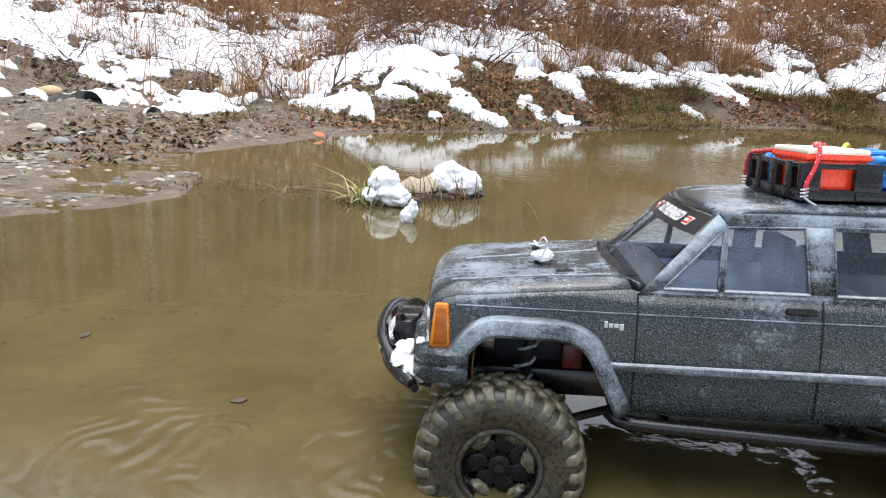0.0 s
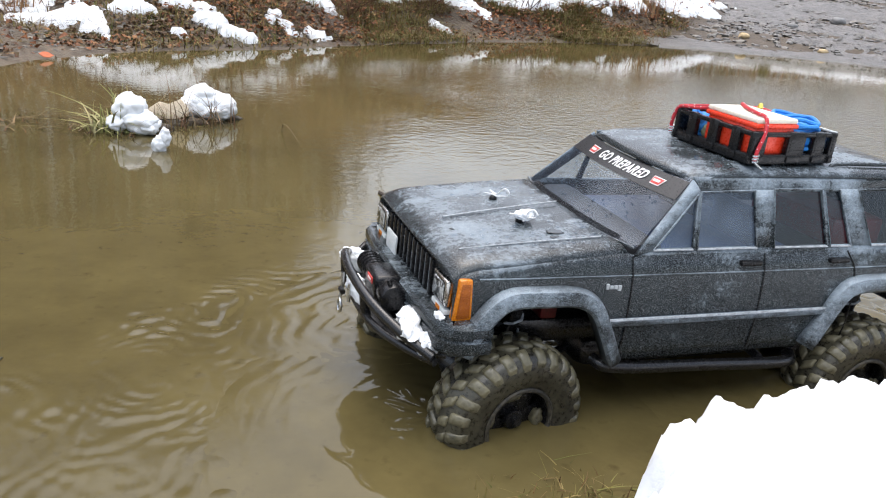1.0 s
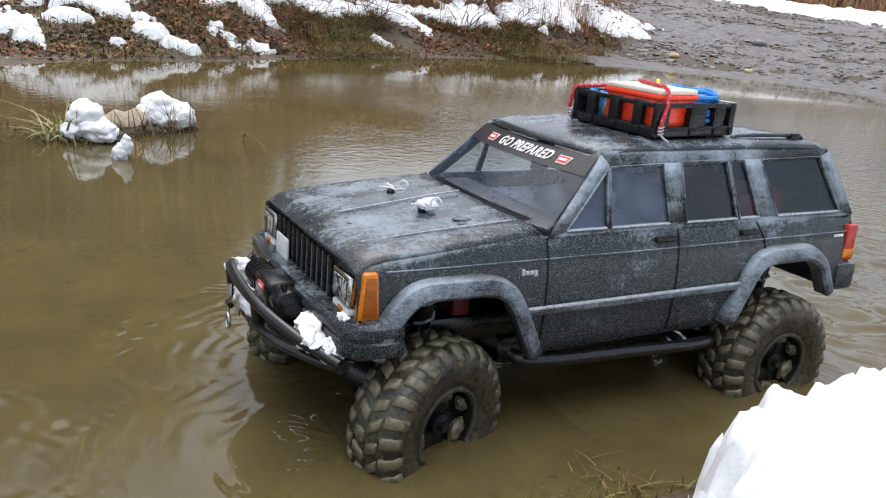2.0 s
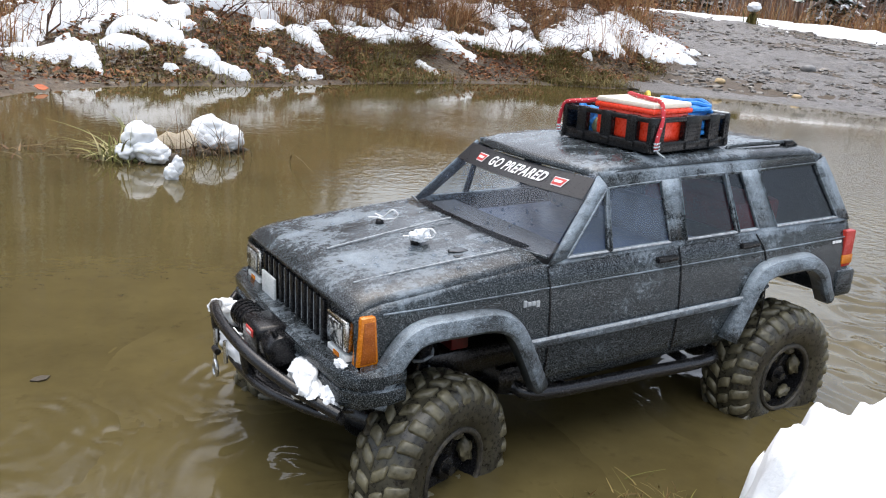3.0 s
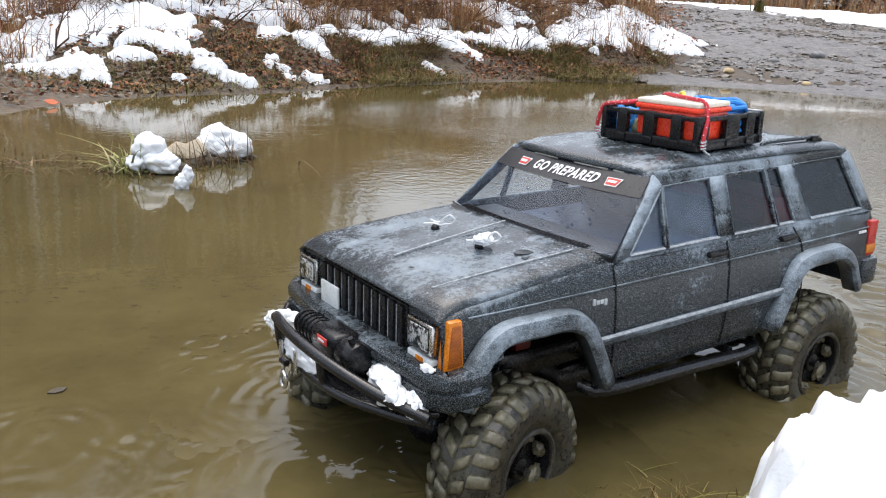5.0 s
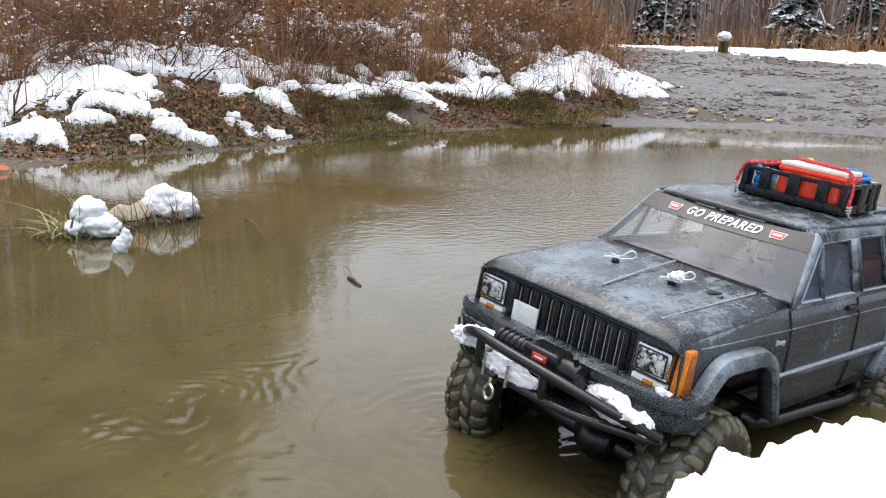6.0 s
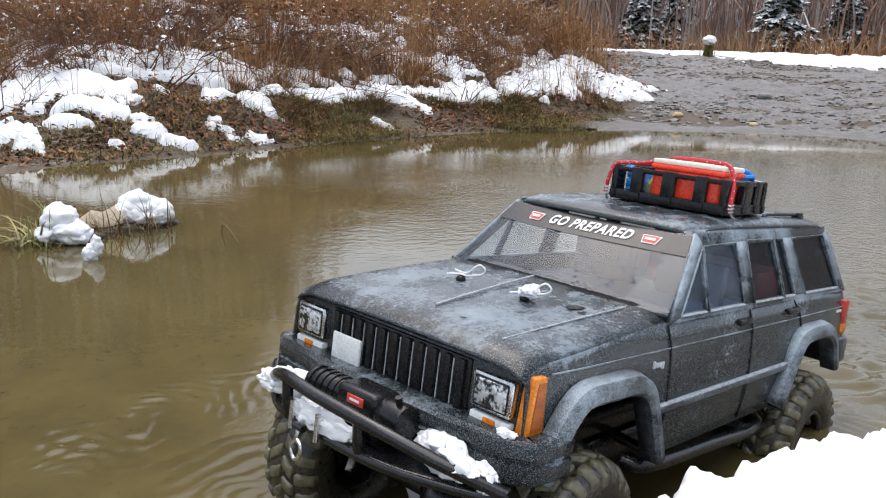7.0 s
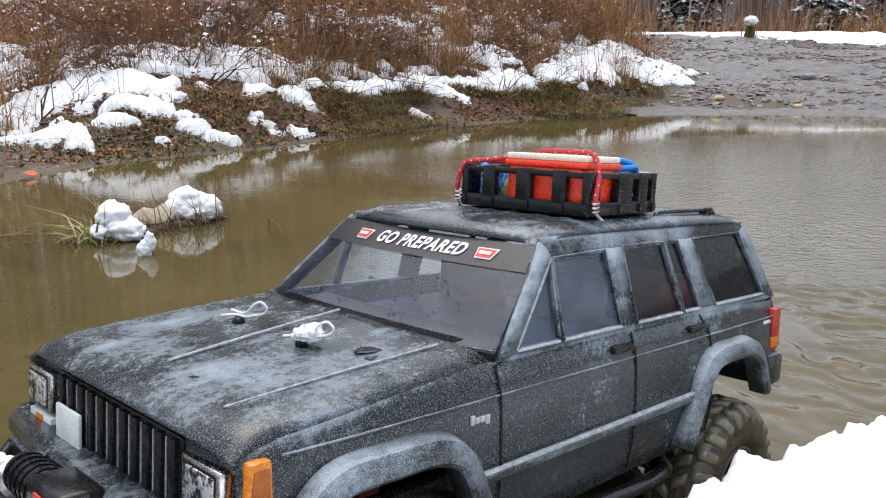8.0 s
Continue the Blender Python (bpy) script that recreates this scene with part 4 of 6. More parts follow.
# ---------------------------------------------------------------- the islet of snowy clumps in the puddle
def snow_mound(px, py, parts, label):
    bm = bmesh.new()
    for k, (x, y, z, sx, sy, sz) in enumerate(parts):
        lump((x, y, z), (sx, sy, sz), k + int(abs(px) * 90), 0.24, 4, bm, 1.9)
    for v in bm.verts:
        v.co += Vector((noise.noise(v.co * 130), noise.noise(v.co * 130 + Vector((9, 4, 2))), noise.noise(v.co * 130 + Vector((3, 8, 5))))) * 0.0018
        v.co += Vector((noise.noise(v.co * 330), noise.noise(v.co * 330 + Vector((9, 4, 2))), noise.noise(v.co * 330 + Vector((3, 8, 5))))) * 0.0006
    ob = part("snow_mound", bm, SNOW, None, smooth=180)
    ob.location = (px, py, 0)
    return tagged(ob, label, "snow mound", "snowy clumps in the puddle")


snow_mound(-0.185, 1.365, [(-0.004, 0.008, 0.038, 0.026, 0.026, 0.024), (0.014, -0.006, 0.019, 0.029, 0.024, 0.018), (-0.022, -0.004, 0.016, 0.017, 0.018, 0.013), (0.026, -0.014, 0.013, 0.017, 0.016, 0.012)], "rounded cap of snow over a grass clump in the puddle")
snow_mound(-0.075, 1.490, [(-0.008, 0, 0.034, 0.034, 0.032, 0.026), (0.020, -0.006, 0.025, 0.030, 0.028, 0.024), (-0.024, -0.010, 0.024, 0.026, 0.024, 0.020), (0.006, -0.016, 0.020, 0.038, 0.022, 0.016)], "large rounded cap of snow over a clump in the puddle")
snow_mound(-0.131, 1.25, [(-0.003, 0, 0.009, 0.011, 0.010, 0.014), (0.005, 0.002, 0.018, 0.008, 0.009, 0.016)], "small lump of snow standing in the shallow water")
for px, py, sx, sy, s in ((-0.185, 1.39, 0.060, 0.030, 1), (-0.08, 1.51, 0.062, 0.030, 2), (-0.13, 1.45, 0.06, 0.022, 3)):
    ob = part("soil_clump", lump((0, 0, 0.0), (sx, sy, 0.014), s, 0.3, 3), simple("dark_soil", (0.030, 0.022, 0.014), (0.09, 0.07, 0.045), 70, 0.7, depth=0.003), None, smooth=180)
    ob.location = (px, py, 0)
    tagged(ob, "dark soil clump rising from the puddle", "soil", "snowy clumps in the puddle")
wood = extrude_outline([(-0.036, -0.002), (-0.034, 0.012), (-0.014, 0.026), (0.002, 0.022), (0.022, 0.031), (0.034, 0.014), (0.034, 0.002), (0.01, -0.004)], "y", -0.012, 0.012, 0.001)
wood_ob = part("wood_chunk", wood, WOOD, None, smooth=40, m=pose(-0.138, 1.445, 0.010, -18, 0, 8))
tagged(wood_ob, "pale split chunk of wood between snowy clumps", "wood")
x, y = rng.normal(-0.212, 0.016, 26), rng.normal(1.372, 0.014, 26)
blades("reed_clump", x, y, np.full(26, -0.004), rng.uniform(0.04, 0.095, 26), rng.uniform(0.004, 0.007, 26), 1.1, REED, "fading green blades of grass round a snowy clump", "grass", 6)
x, y = rng.normal(-0.225, 0.022, 46), rng.normal(1.365, 0.018, 46)
blades("wilted_grass", x, y, np.full(46, 0.002), rng.uniform(0.020, 0.050, 46), rng.uniform(0.0025, 0.005, 46), 1.9, REED, "wilted yellow-green grass lying round a snowy clump", "grass", 5)
x, y = rng.normal(-0.10, 0.045, 90), rng.normal(1.42, 0.025, 90)
blades("dead_stalks", x, y, np.full(90, 0.002), rng.uniform(0.03, 0.09, 90), rng.uniform(0.0012, 0.003, 90), 1.7, LITTER, "dark dead stalks lying round the snowy clumps", "grass", 4)
x, y = rng.normal(-0.075, 0.035, 60), rng.normal(1.505, 0.016, 60)
blades("sedge_clump", x, y, np.full(60, -0.004), rng.uniform(0.02, 0.06, 60), rng.uniform(0.0015, 0.003, 60), 1.0, GREENGRASS, "thin wet grass at the foot of a snowy clump", "grass", 4)
x, y = rng.normal(0.180, 0.024, 160), rng.normal(0.388, 0.010, 160)
blades("shore_grass", x, y, np.maximum(height(x, y), -0.004), rng.uniform(0.005, 0.015, 160), rng.uniform(0.0010, 0.0020, 160), 1.1, GREENGRASS, "thin green and brown grass at the near edge of the puddle", "grass", 4)
x, y = rng.uniform(-0.62, -0.17, 260), rng.normal(1.42, 0.05, 260)
blades("wet_debris", x, y, np.full(260, 0.001), rng.uniform(0.006, 0.016, 260), rng.uniform(0.0015, 0.004, 260), 3.2, LITTER, "flattened wet grass and debris lying in the shallows", "grass", 3)
twig = part("floating_twig", tube([(-0.018, 0.006, 0.001), (-0.004, 0.001, 0.0025), (0.008, -0.004, 0.002), (0.020, -0.008, 0.001)], 0.0028, 7, 4, taper=0.6), BARK, None)
twig.matrix_world = pose(0.173, 1.025, 0.0, 0, 0, -58)
tagged(twig, "short dark twig floating on the muddy water", "twig")
for px, py, rz, size in ((-0.190, 0.585, 25, 0.55), (-0.370, 0.690, 80, 0.6)):
    lf = part("sunken_leaf", extrude_outline([(u * size, v * size) for u, v in ((-0.012, 0), (-0.005, 0.006), (0.004, 0.007), (0.013, 0.001), (0.006, -0.006), (-0.004, -0.006))], "z", 0.0, 0.0010), DARKLEAF, None, m=pose(px, py, 0.0004, 2, -2, rz))
    tagged(lf, "dark sodden leaf floating on the muddy water", "leaf", "sodden leaves on the water")
for px, py, rz in ((-0.47, 2.12, 20),):
    lf = part("red_leaf", extrude_outline([(-0.016, 0), (-0.006, 0.009), (0.006, 0.010), (0.017, 0.002), (0.008, -0.008), (-0.006, -0.009)], "z", 0.0, 0.0015), REDLEAF, None, m=pose(px, py, float(height(px, py)) + 0.012, 35, 10, rz))
    tagged(lf, "orange-red fallen leaf on the muddy shore", "leaf")

# ---------------------------------------------------------------- the model car (x ahead, y to its left, z up from under its tyres)
car = tagged(new("model_suv"), "frosted charcoal radio-controlled model off-road SUV standing in muddy water", "model car")


def side_y(zz):
    return float(np.interp(zz, [0.085, 0.12, 0.150, 0.166, 0.172, 0.2135, 0.2205], [0.0925, 0.0955, 0.0935, 0.0885, 0.0868, 0.0735, 0.0690]))


ARCH_FRONT = [(0.1985, 0.101), (0.192, 0.116), (0.182, 0.130), (0.1715, 0.1365), (0.150, 0.1368), (0.1275, 0.136), (0.113, 0.130), (0.104, 0.116), (0.090, 0.0875)]
ARCH_REAR = [(-0.0925, 0.0875), (-0.1035, 0.110), (-0.115, 0.130), (-0.127, 0.1355), (-0.150, 0.136), (-0.171, 0.135), (-0.185, 0.126), (-0.194, 0.111), (-0.199, 0.103)]
LOW = [(0.212, 0.103)] + ARCH_FRONT + ARCH_REAR + [(-0.227, 0.104)]


def hood_z(xx):
    return float(np.interp(xx, [0.085, 0.14, 0.195, 0.207, 0.2125], [0.1720, 0.1680, 0.1630, 0.1600, 0.1545]))


def shell(bm, rings):
    """Quads between equal rows of points."""
    rows = [[bm.verts.new(p) for p in r] for r in rings]
    for a, b in zip(rows, rows[1:]):
        for i in range(len(a) - 1):
            bm.faces.new((a[i], a[i + 1], b[i + 1], b[i]))
    return bm


def thick(ob, t=0.0014, rim=True):
    s = ob.modifiers.new("thickness", "SOLIDIFY")
    s.thickness, s.offset, s.use_rim = t, -1, rim
    return ob


def side_panels():
    bm = bmesh.new()
    xs = sorted({round(a, 5) for p, q in zip(LOW, LOW[1:]) for a in np.linspace(p[0], q[0], max(2, int(abs(p[0] - q[0]) / 0.006) + 2))}, reverse=True)
    lx, lz = [p[0] for p in LOW][::-1], [p[1] for p in LOW][::-1]
    for sgn in (1, -1):
        rows = []
        for xx in xs:
            top = hood_z(xx) - 0.004 if xx > 0.08 else 0.1665
            lo = float(np.interp(xx, lx, lz))
            taper = 1 - 0.035 * max(0, (xx - 0.15) / 0.06) ** 2 - 0.02 * max(0, (-xx - 0.19) / 0.04)
            rows.append([(xx, sgn * side_y(lo + (top - lo) * k / 8) * taper, lo + (top - lo) * k / 8) for k in range(9)])
        shell(bm, rows)
    return bm


body = thick(part("body", side_panels(), PAINT, car, "charcoal body shell speckled with frost", 40))


def hood_panel():
    bm = bmesh.new()
    rows = []
    for xx in (0.0835, 0.10, 0.12, 0.14, 0.16, 0.18, 0.195, 0.203, 0.208, 0.2115, 0.2128):
        row = []
        for k in range(-14, 15):
            v = k / 14
            yy = v * side_y(hood_z(xx) - 0.004) * (1 - 0.035 * max(0, (xx - 0.15) / 0.06) ** 2)
            crown = 0.0030 * (1 - v * v) - 0.0040 * max(0, abs(v) - 0.88) / 0.12
            bulge = 0.0008 * float(np.clip((0.030 - abs(yy)) / 0.003, 0, 1)) * (1 if xx < 0.2 else 0)
            bow = 0.012 * (1 - v * v) if xx < 0.09 else 0.0
            nose = 0.004 * (1 - v * v) if xx > 0.2 else 0.0
            row.append((xx + bow + nose, yy, hood_z(xx) + crown + bulge))
        rows.append(row)
    return shell(bm, rows)


thick(part("hood", hood_panel(), WETPAINT, car, "flat hood with water drops and frost", 30))
part("hood_crease", tube([(0.096, 0.068, 0.1732), (0.15, 0.066, 0.1692), (0.200, 0.062, 0.1638)], 0.0005, 6, 3), PALE, car, "thin pale line along the hood crease")
part("hood_crease", tube([(0.098, 0.001, 0.1772), (0.15, 0.004, 0.1721), (0.193, 0.008, 0.1678)], 0.0007, 6, 3), PALE, car, "thin pale line along the hood crease")

# louvred cowl between hood and windscreen
for k in range(5):
    lip = 0.0955 - 0.0016 * k
    part("cowl_slot", tube([(lip - 0.010 * (j / 6) ** 2, 0.068 * j / 6, hood_z(lip) + 0.0030 * (1 - (0.79 * j / 6) ** 2) + 0.0010 - 0.0006 * (abs(j) / 6)) for j in range(-6, 7)], 0.00042, 5, 1), TRIM, car)

# roof, pillars and rails of the cabin
ROOF_X = [0.032, 0.026, 0.014, -0.01, -0.06, -0.11, -0.16, -0.19, -0.199, -0.203]
ROOF_Z = [0.2160, 0.2195, 0.2222, 0.2236, 0.2240, 0.2240, 0.2238, 0.2228, 0.2205, 0.2170]


def roof_panel():
    bm = bmesh.new()
    rows = []
    for xx, zz in zip(ROOF_X, ROOF_Z):
        row = []
        for k in range(-18, 19):
            v = k / 18
            rib = 0.0009 * (0.5 + 0.5 * math.cos(v * 0.0715 / 0.0085 * math.pi)) if -0.19 < xx < 0.01 and abs(v) < 0.75 else 0
            edge = 0.0045 * (max(0, abs(v) - 0.84) / 0.16) ** 2
            row.append((xx + 0.010 * (1 - v * v) * (1 if xx > 0.02 else 0), v * 0.0712, zz - edge + 0.001 * (1 - v * v) + rib))
        rows.append(row)
    return shell(bm, rows)


thick(part("roof", roof_panel(), WETPAINT, car, "ribbed roof with patches of frost", 35))


def quad_strip(bm, sgn, corners, n=4, inset=0.0):
    """A side piece given by its four (x, z) corners: bottom front, bottom rear, top rear, top front."""
    (ax, az), (bx, bz), (cx, cz), (dx, dz) = corners
    rows = []
    for k in range(n + 1):
        t = k / n
        p, q = (ax + (dx - ax) * t, az + (dz - az) * t), (bx + (cx - bx) * t, bz + (cz - bz) * t)
        rows.append([(p[0] + (q[0] - p[0]) * u / 2, sgn * (side_y(p[1] + (q[1] - p[1]) * u / 2) - inset), p[1] + (q[1] - p[1]) * u / 2) for u in range(3)])
    return shell(bm, rows)


FRAMES = {
    "a_pillar": [(0.080, 0.166), (0.0655, 0.1695), (0.0245, 0.2085), (0.031, 0.2165)],
    "b_pillar": [(-0.026, 0.1700), (-0.0425, 0.1700), (-0.0405, 0.2105), (-0.0225, 0.2105)],
    "c_pillar": [(-0.1155, 0.1700), (-0.1375, 0.1700), (-0.1225, 0.2115), (-0.1035, 0.2115)],
    "d_pillar": [(-0.2095, 0.1700), (-0.2265, 0.1665), (-0.2035, 0.2160), (-0.1885, 0.2120)],
    "door_divider": [(0.0315, 0.1700), (0.0270, 0.1700), (0.0250, 0.2085), (0.0275, 0.2080)],
    "vent_divider": [(-0.0922, 0.1700), (-0.0965, 0.1700), (-0.0885, 0.2105), (-0.0852, 0.2105)],
    "belt_rail": [(0.080, 0.1655), (-0.2265, 0.1655), (-0.2095, 0.1708), (0.0655, 0.1708)],
    "roof_rail": [(0.0245, 0.2080), (-0.1885, 0.2105), (-0.2030, 0.2185), (0.0295, 0.2185)],
}
for nm, c in FRAMES.items():
    for s in (1, -1):
        thick(part(nm, quad_strip(bmesh.new(), s, c, 4, -0.0006 if "rail" not in nm else 0), FROSTED if nm == "a_pillar" else RIMED, car, "", 50), 0.0022)
WINDOWS = {"vent_window": [(0.0645, 0.1695), (0.0310, 0.1695), (0.0272, 0.2080), (0.0262, 0.2080)], "front_window": [(0.0275, 0.1695), (-0.0255, 0.1695), (-0.0225, 0.2100), (0.0250, 0.2085)],
           "rear_window": [(-0.0415, 0.1695), (-0.0925, 0.1695), (-0.0855, 0.2110), (-0.0405, 0.2110)], "rear_vent_window": [(-0.0955, 0.1695), (-0.116, 0.1695), (-0.1035, 0.2110), (-0.0880, 0.2110)],
           "quarter_window": [(-0.1365, 0.1695), (-0.2100, 0.1695), (-0.1890, 0.2120), (-0.1220, 0.2110)]}
for nm, c in WINDOWS.items():
    for s in (1, -1):
        w = part(nm, quad_strip(bmesh.new(), s, c, 3, 0.0012), FOGGED if nm in ("vent_window", "front_window") else PANE, car, "fogged window pane" if nm in ("vent_window", "front_window") else "dark tinted window pane", 60)
        w.visible_shadow = False
        edge_line = [c[0], c[3], c[2], c[1]]
        part("window_frame", tube([(p[0], s * (side_y(p[1]) + 0.0006), p[1]) for p in edge_line], 0.0008, 6, 1), RIMED, car, "frosted raised window frame")
        part("window_trim", tube([(c[0][0], s * (side_y(0.1697) + 0.0006), 0.1697), (c[1][0], s * (side_y(0.1697) + 0.0006), 0.1697)], 0.0008, 6, 1), PALE, car, "frosted window sill line")


def windscreen(z0, z1, lift=0.0, n=6, y_scale=1.0):
    bm = bmesh.new()
    rows = []
    for k in range(n + 1):
        zz = z0 + (z1 - z0) * k / n
        t = (zz - 0.1705) / (0.2165 - 0.1705)
        half = 0.0864 + (0.0722 - 0.0864) * t
        rows.append([(0.0785 + (0.0310 - 0.0785) * t + (0.012 + (0.006 - 0.012) * t) * (1 - (j / 8) ** 2) + lift * 0.70, half * y_scale * j / 8, zz + lift * 0.71) for j in range(-8, 9)])
    return shell(bm, rows)


ws = part("windscreen", windscreen(0.1705, 0.2165), MISTED, car, "misted windscreen with water drops and painted sky sheen", 60)
ws.visible_shadow = False
banner = part("windscreen_banner", windscreen(0.2022, 0.2140, 0.0006, 3, 0.985), BANNER, car, "black windscreen banner with white lettering", 60)
part("windscreen_trim", tube([(0.0915 + 0.001 - 0.013 * (j / 6) ** 2, 0.0864 * j / 6, 0.1708) for j in range(-6, 7)], 0.0012, 6, 2), PAINT, car)


def on_screen(yy, zz, lift):
    t = (zz - 0.1705) / 0.046
    half = 0.0864 - 0.0142 * t
    return Vector((0.0785 - 0.0475 * t + (0.012 - 0.006 * t) * (1 - (yy / half) ** 2) + lift * 0.7, yy, zz + lift * 0.71))


def lettering(text, size, mat, parent, place, name):
    cu = bpy.data.curves.new(name, "FONT")
    cu.body, cu.size, cu.align_x, cu.align_y, cu.space_character, cu.shear = text, size, "CENTER", "CENTER", 1.12, 0.25
    cu.offset = size * 0.03
    tmp = bpy.data.objects.new(name, cu)
    scene.collection.objects.link(tmp)
    me = bpy.data.meshes.new_from_object(tmp.evaluated_get(bpy.context.evaluated_depsgraph_get()))
    bpy.data.objects.remove(tmp)
    for v in me.vertices:
        v.co = place(v.co.x, v.co.y)
    me.materials.clear()
    me.materials.append(mat)
    ob = new(name, me)
    ob.parent = parent
    return ob


# letters run from the car's right to its left, as read from ahead
lettering("GO PREPARED", 0.0100, DECAL, banner, lambda u, v: on_screen(u * 0.92 + 0.0030, 0.2080 + v * 0.80, 0.0011), "lettering")["label"] = "white slanted capital lettering"
for s in (-1, 1):
    bm = bmesh.new()
    q = [(-0.0065, 0.0034), (0.0065, 0.0034), (0.0048, -0.0034), (-0.0048, -0.0034)]
    bm.faces.new([bm.verts.new(on_screen(0.0035 + s * 0.0455 + u, 0.2078 + v * 0.72, 0.0010)) for u, v in q])
    logo = part("logo_patch", bm, DECAL, banner, "white-edged red emblem")
    bm = bmesh.new()
    q = [(-0.0056, 0.0027), (0.0056, 0.0027), (0.0043, -0.0027), (-0.0043, -0.0027)]
    bm.faces.new([bm.verts.new(on_screen(0.0035 + s * 0.0455 + u, 0.2078 + v * 0.72, 0.0014)) for u, v in q])
    part("emblem", bm, LOGO, logo)
    bm = bmesh.new()
    q = [(-0.0036, 0.0009), (0.0036, 0.0009), (0.0034, -0.0010), (-0.0034, -0.0010)]
    bm.faces.new([bm.verts.new(on_screen(0.0035 + s * 0.0455 + u, 0.2078 + v * 0.72, 0.0018)) for u, v in q])
    part("emblem_bar", bm, DECAL, logo)

# tail of the body
bm = bmesh.new()
rows = []
for xx, zz in ((-0.203, 0.217), (-0.2085, 0.207), (-0.216, 0.190), (-0.2265, 0.1665), (-0.229, 0.150), (-0.2285, 0.127), (-0.227, 0.104)):
    rows.append([(xx - 0.004 * (1 - (k / 6) ** 2), k / 6 * side_y(zz) * 0.982, zz) for k in range(-6, 7)])
thick(part("tailgate", shell(bm, rows), PAINT, car, "", 40))
for s in (1, -1):
    part("tail_lamp", box(-0.2315, -0.219, s * 0.086 - 0.008, s * 0.086 + 0.008, 0.128, 0.1585, 0.0015), REDLENS, car, "red and amber tail lamp")
    part("tail_indicator", box(-0.2322, -0.2185, s * 0.086 - 0.0083, s * 0.086 + 0.0083, 0.1305, 0.1385, 0.001), AMBER, car)
rear_bumper = part("rear_bumper", box(-0.237, -0.213, -0.097, 0.097, 0.103, 0.1265, 0.004), PAINT, car, "frosted rear bumper")

# wheel-arch flares, side mouldings, door lines
def flare(arch, sgn):
    bm = bmesh.new()
    line = [Vector((a[0], 0, a[1])) for a in smooth_line([(p[0], p[1], 0) for p in arch], 4) for a in [(a.x, a.y)]]
    rows = []
    for i, c in enumerate(line):
        d = line[min(i + 1, len(line) - 1)] - line[max(i - 1, 0)]
        nrm = Vector((d.z, 0, -d.x)).normalized()
        if nrm.z < -0.2 or (abs(nrm.z) <= 0.2 and (c.x - sum(p[0] for p in arch) / len(arch)) * nrm.x < 0):
            nrm = -nrm
        prof = [(-0.001, 0.0900), (-0.0012, 0.1015), (0.001, 0.1035), (0.0055, 0.1030), (0.0095, 0.1005), (0.0115, 0.0935)]
        rows.append([(c.x + nrm.x * a, sgn * b, c.z + nrm.z * a) for a, b in prof])
    return shell(bm, rows)


for arch in (ARCH_FRONT, ARCH_REAR):
    for s in (1, -1):
        thick(part("fender_flare", flare(arch, s), FROSTED, car, "frosted flared wheel arch", 40), 0.0012)
for s in (1, -1):
    part("side_moulding", box(-0.101, 0.098, min(s * 0.0935, s * 0.0985), max(s * 0.0935, s * 0.0985), 0.1165, 0.1218, 0.0012), FROSTED, car, "side moulding with a frosted top edge")
    part("moulding_edge", tube([(0.097, s * 0.0972, 0.1213), (0.0, s * 0.0976, 0.1213), (-0.100, s * 0.0972, 0.1213)], 0.0011, 6, 2), PALE, car)
    for z0, xa, xb in ((0.1535, 0.195, -0.225),):
        part("body_crease", tube([(xa, s * (side_y(z0) * 0.985), z0), (0.15, s * (side_y(z0) + 0.0002), z0), (0.0, s * (side_y(z0) + 0.0002), z0 - 0.0005), (-0.2, s * (side_y(z0) + 0.0002), z0), (xb, s * side_y(z0) * 0.985, z0)], 0.0005, 6, 3), FROSTED, car)
    for xx, lean in ((0.0805, 0.0), (-0.0335, 0.0), (-0.1255, 0.012)):
        part("door_gap", tube([(xx, s * (side_y(0.0895) + 0.0002), 0.0895), (xx, s * (side_y(0.12) + 0.0002), 0.115), (xx + lean * 0.3, s * (side_y(0.15) + 0.0002), 0.15), (xx + lean, s * (side_y(0.166) + 0.0002), 0.166)], 0.0006, 5, 3), TRIM, car)
    for xx in (-0.020, -0.104):
        part("door_handle", box(xx - 0.0095, xx + 0.0095, min(s * 0.0895, s * 0.0945), max(s * 0.0895, s * 0.0945), 0.1575, 0.1615, 0.0012), TRIM, car, "black door handle")
    for x0, x1, z0, z1 in ((0.1010, 0.0988, 0.1440, 0.1482), (0.0982, 0.0954, 0.1442, 0.1468), (0.0948, 0.0920, 0.1442, 0.1468), (0.0914, 0.0888, 0.1428, 0.1468)):
        part("badge_bar", box(x1, x0, min(s * 0.0935, s * 0.0948), max(s * 0.0935, s * 0.0948), z0, z1, 0.0003), BADGE, car, "pale grey badge bar")
    for k in range(3):
        part("rear_badge_bar", box(-0.2065 - 0.004 * k, -0.2035 - 0.004 * k, min(s * 0.0922, s * 0.0932), max(s * 0.0922, s * 0.0932), 0.1495, 0.1515), DECAL, car)
    part("rock_slider", tube([(0.092, s * 0.078, 0.082), (0.078, s * 0.089, 0.0792), (0.0, s * 0.090, 0.0755), (-0.080, s * 0.089, 0.0715), (-0.094, s * 0.078, 0.073)], 0.0048, 12, 4), BARE, car, "black tube rock slider")
    for xx in (0.055, -0.055):
        part("slider_arm", cylinder((xx, s * 0.088, 0.0765), (xx, s * 0.03, 0.082), 0.0035), BARE, car)

# nose: header panel, grille, lamps, bumper
nose = part("nose_panel", box(0.196, 0.2105, -0.0855, 0.0855, 0.108, 0.1545, 0.003), PAINT, car, "dark front panel")
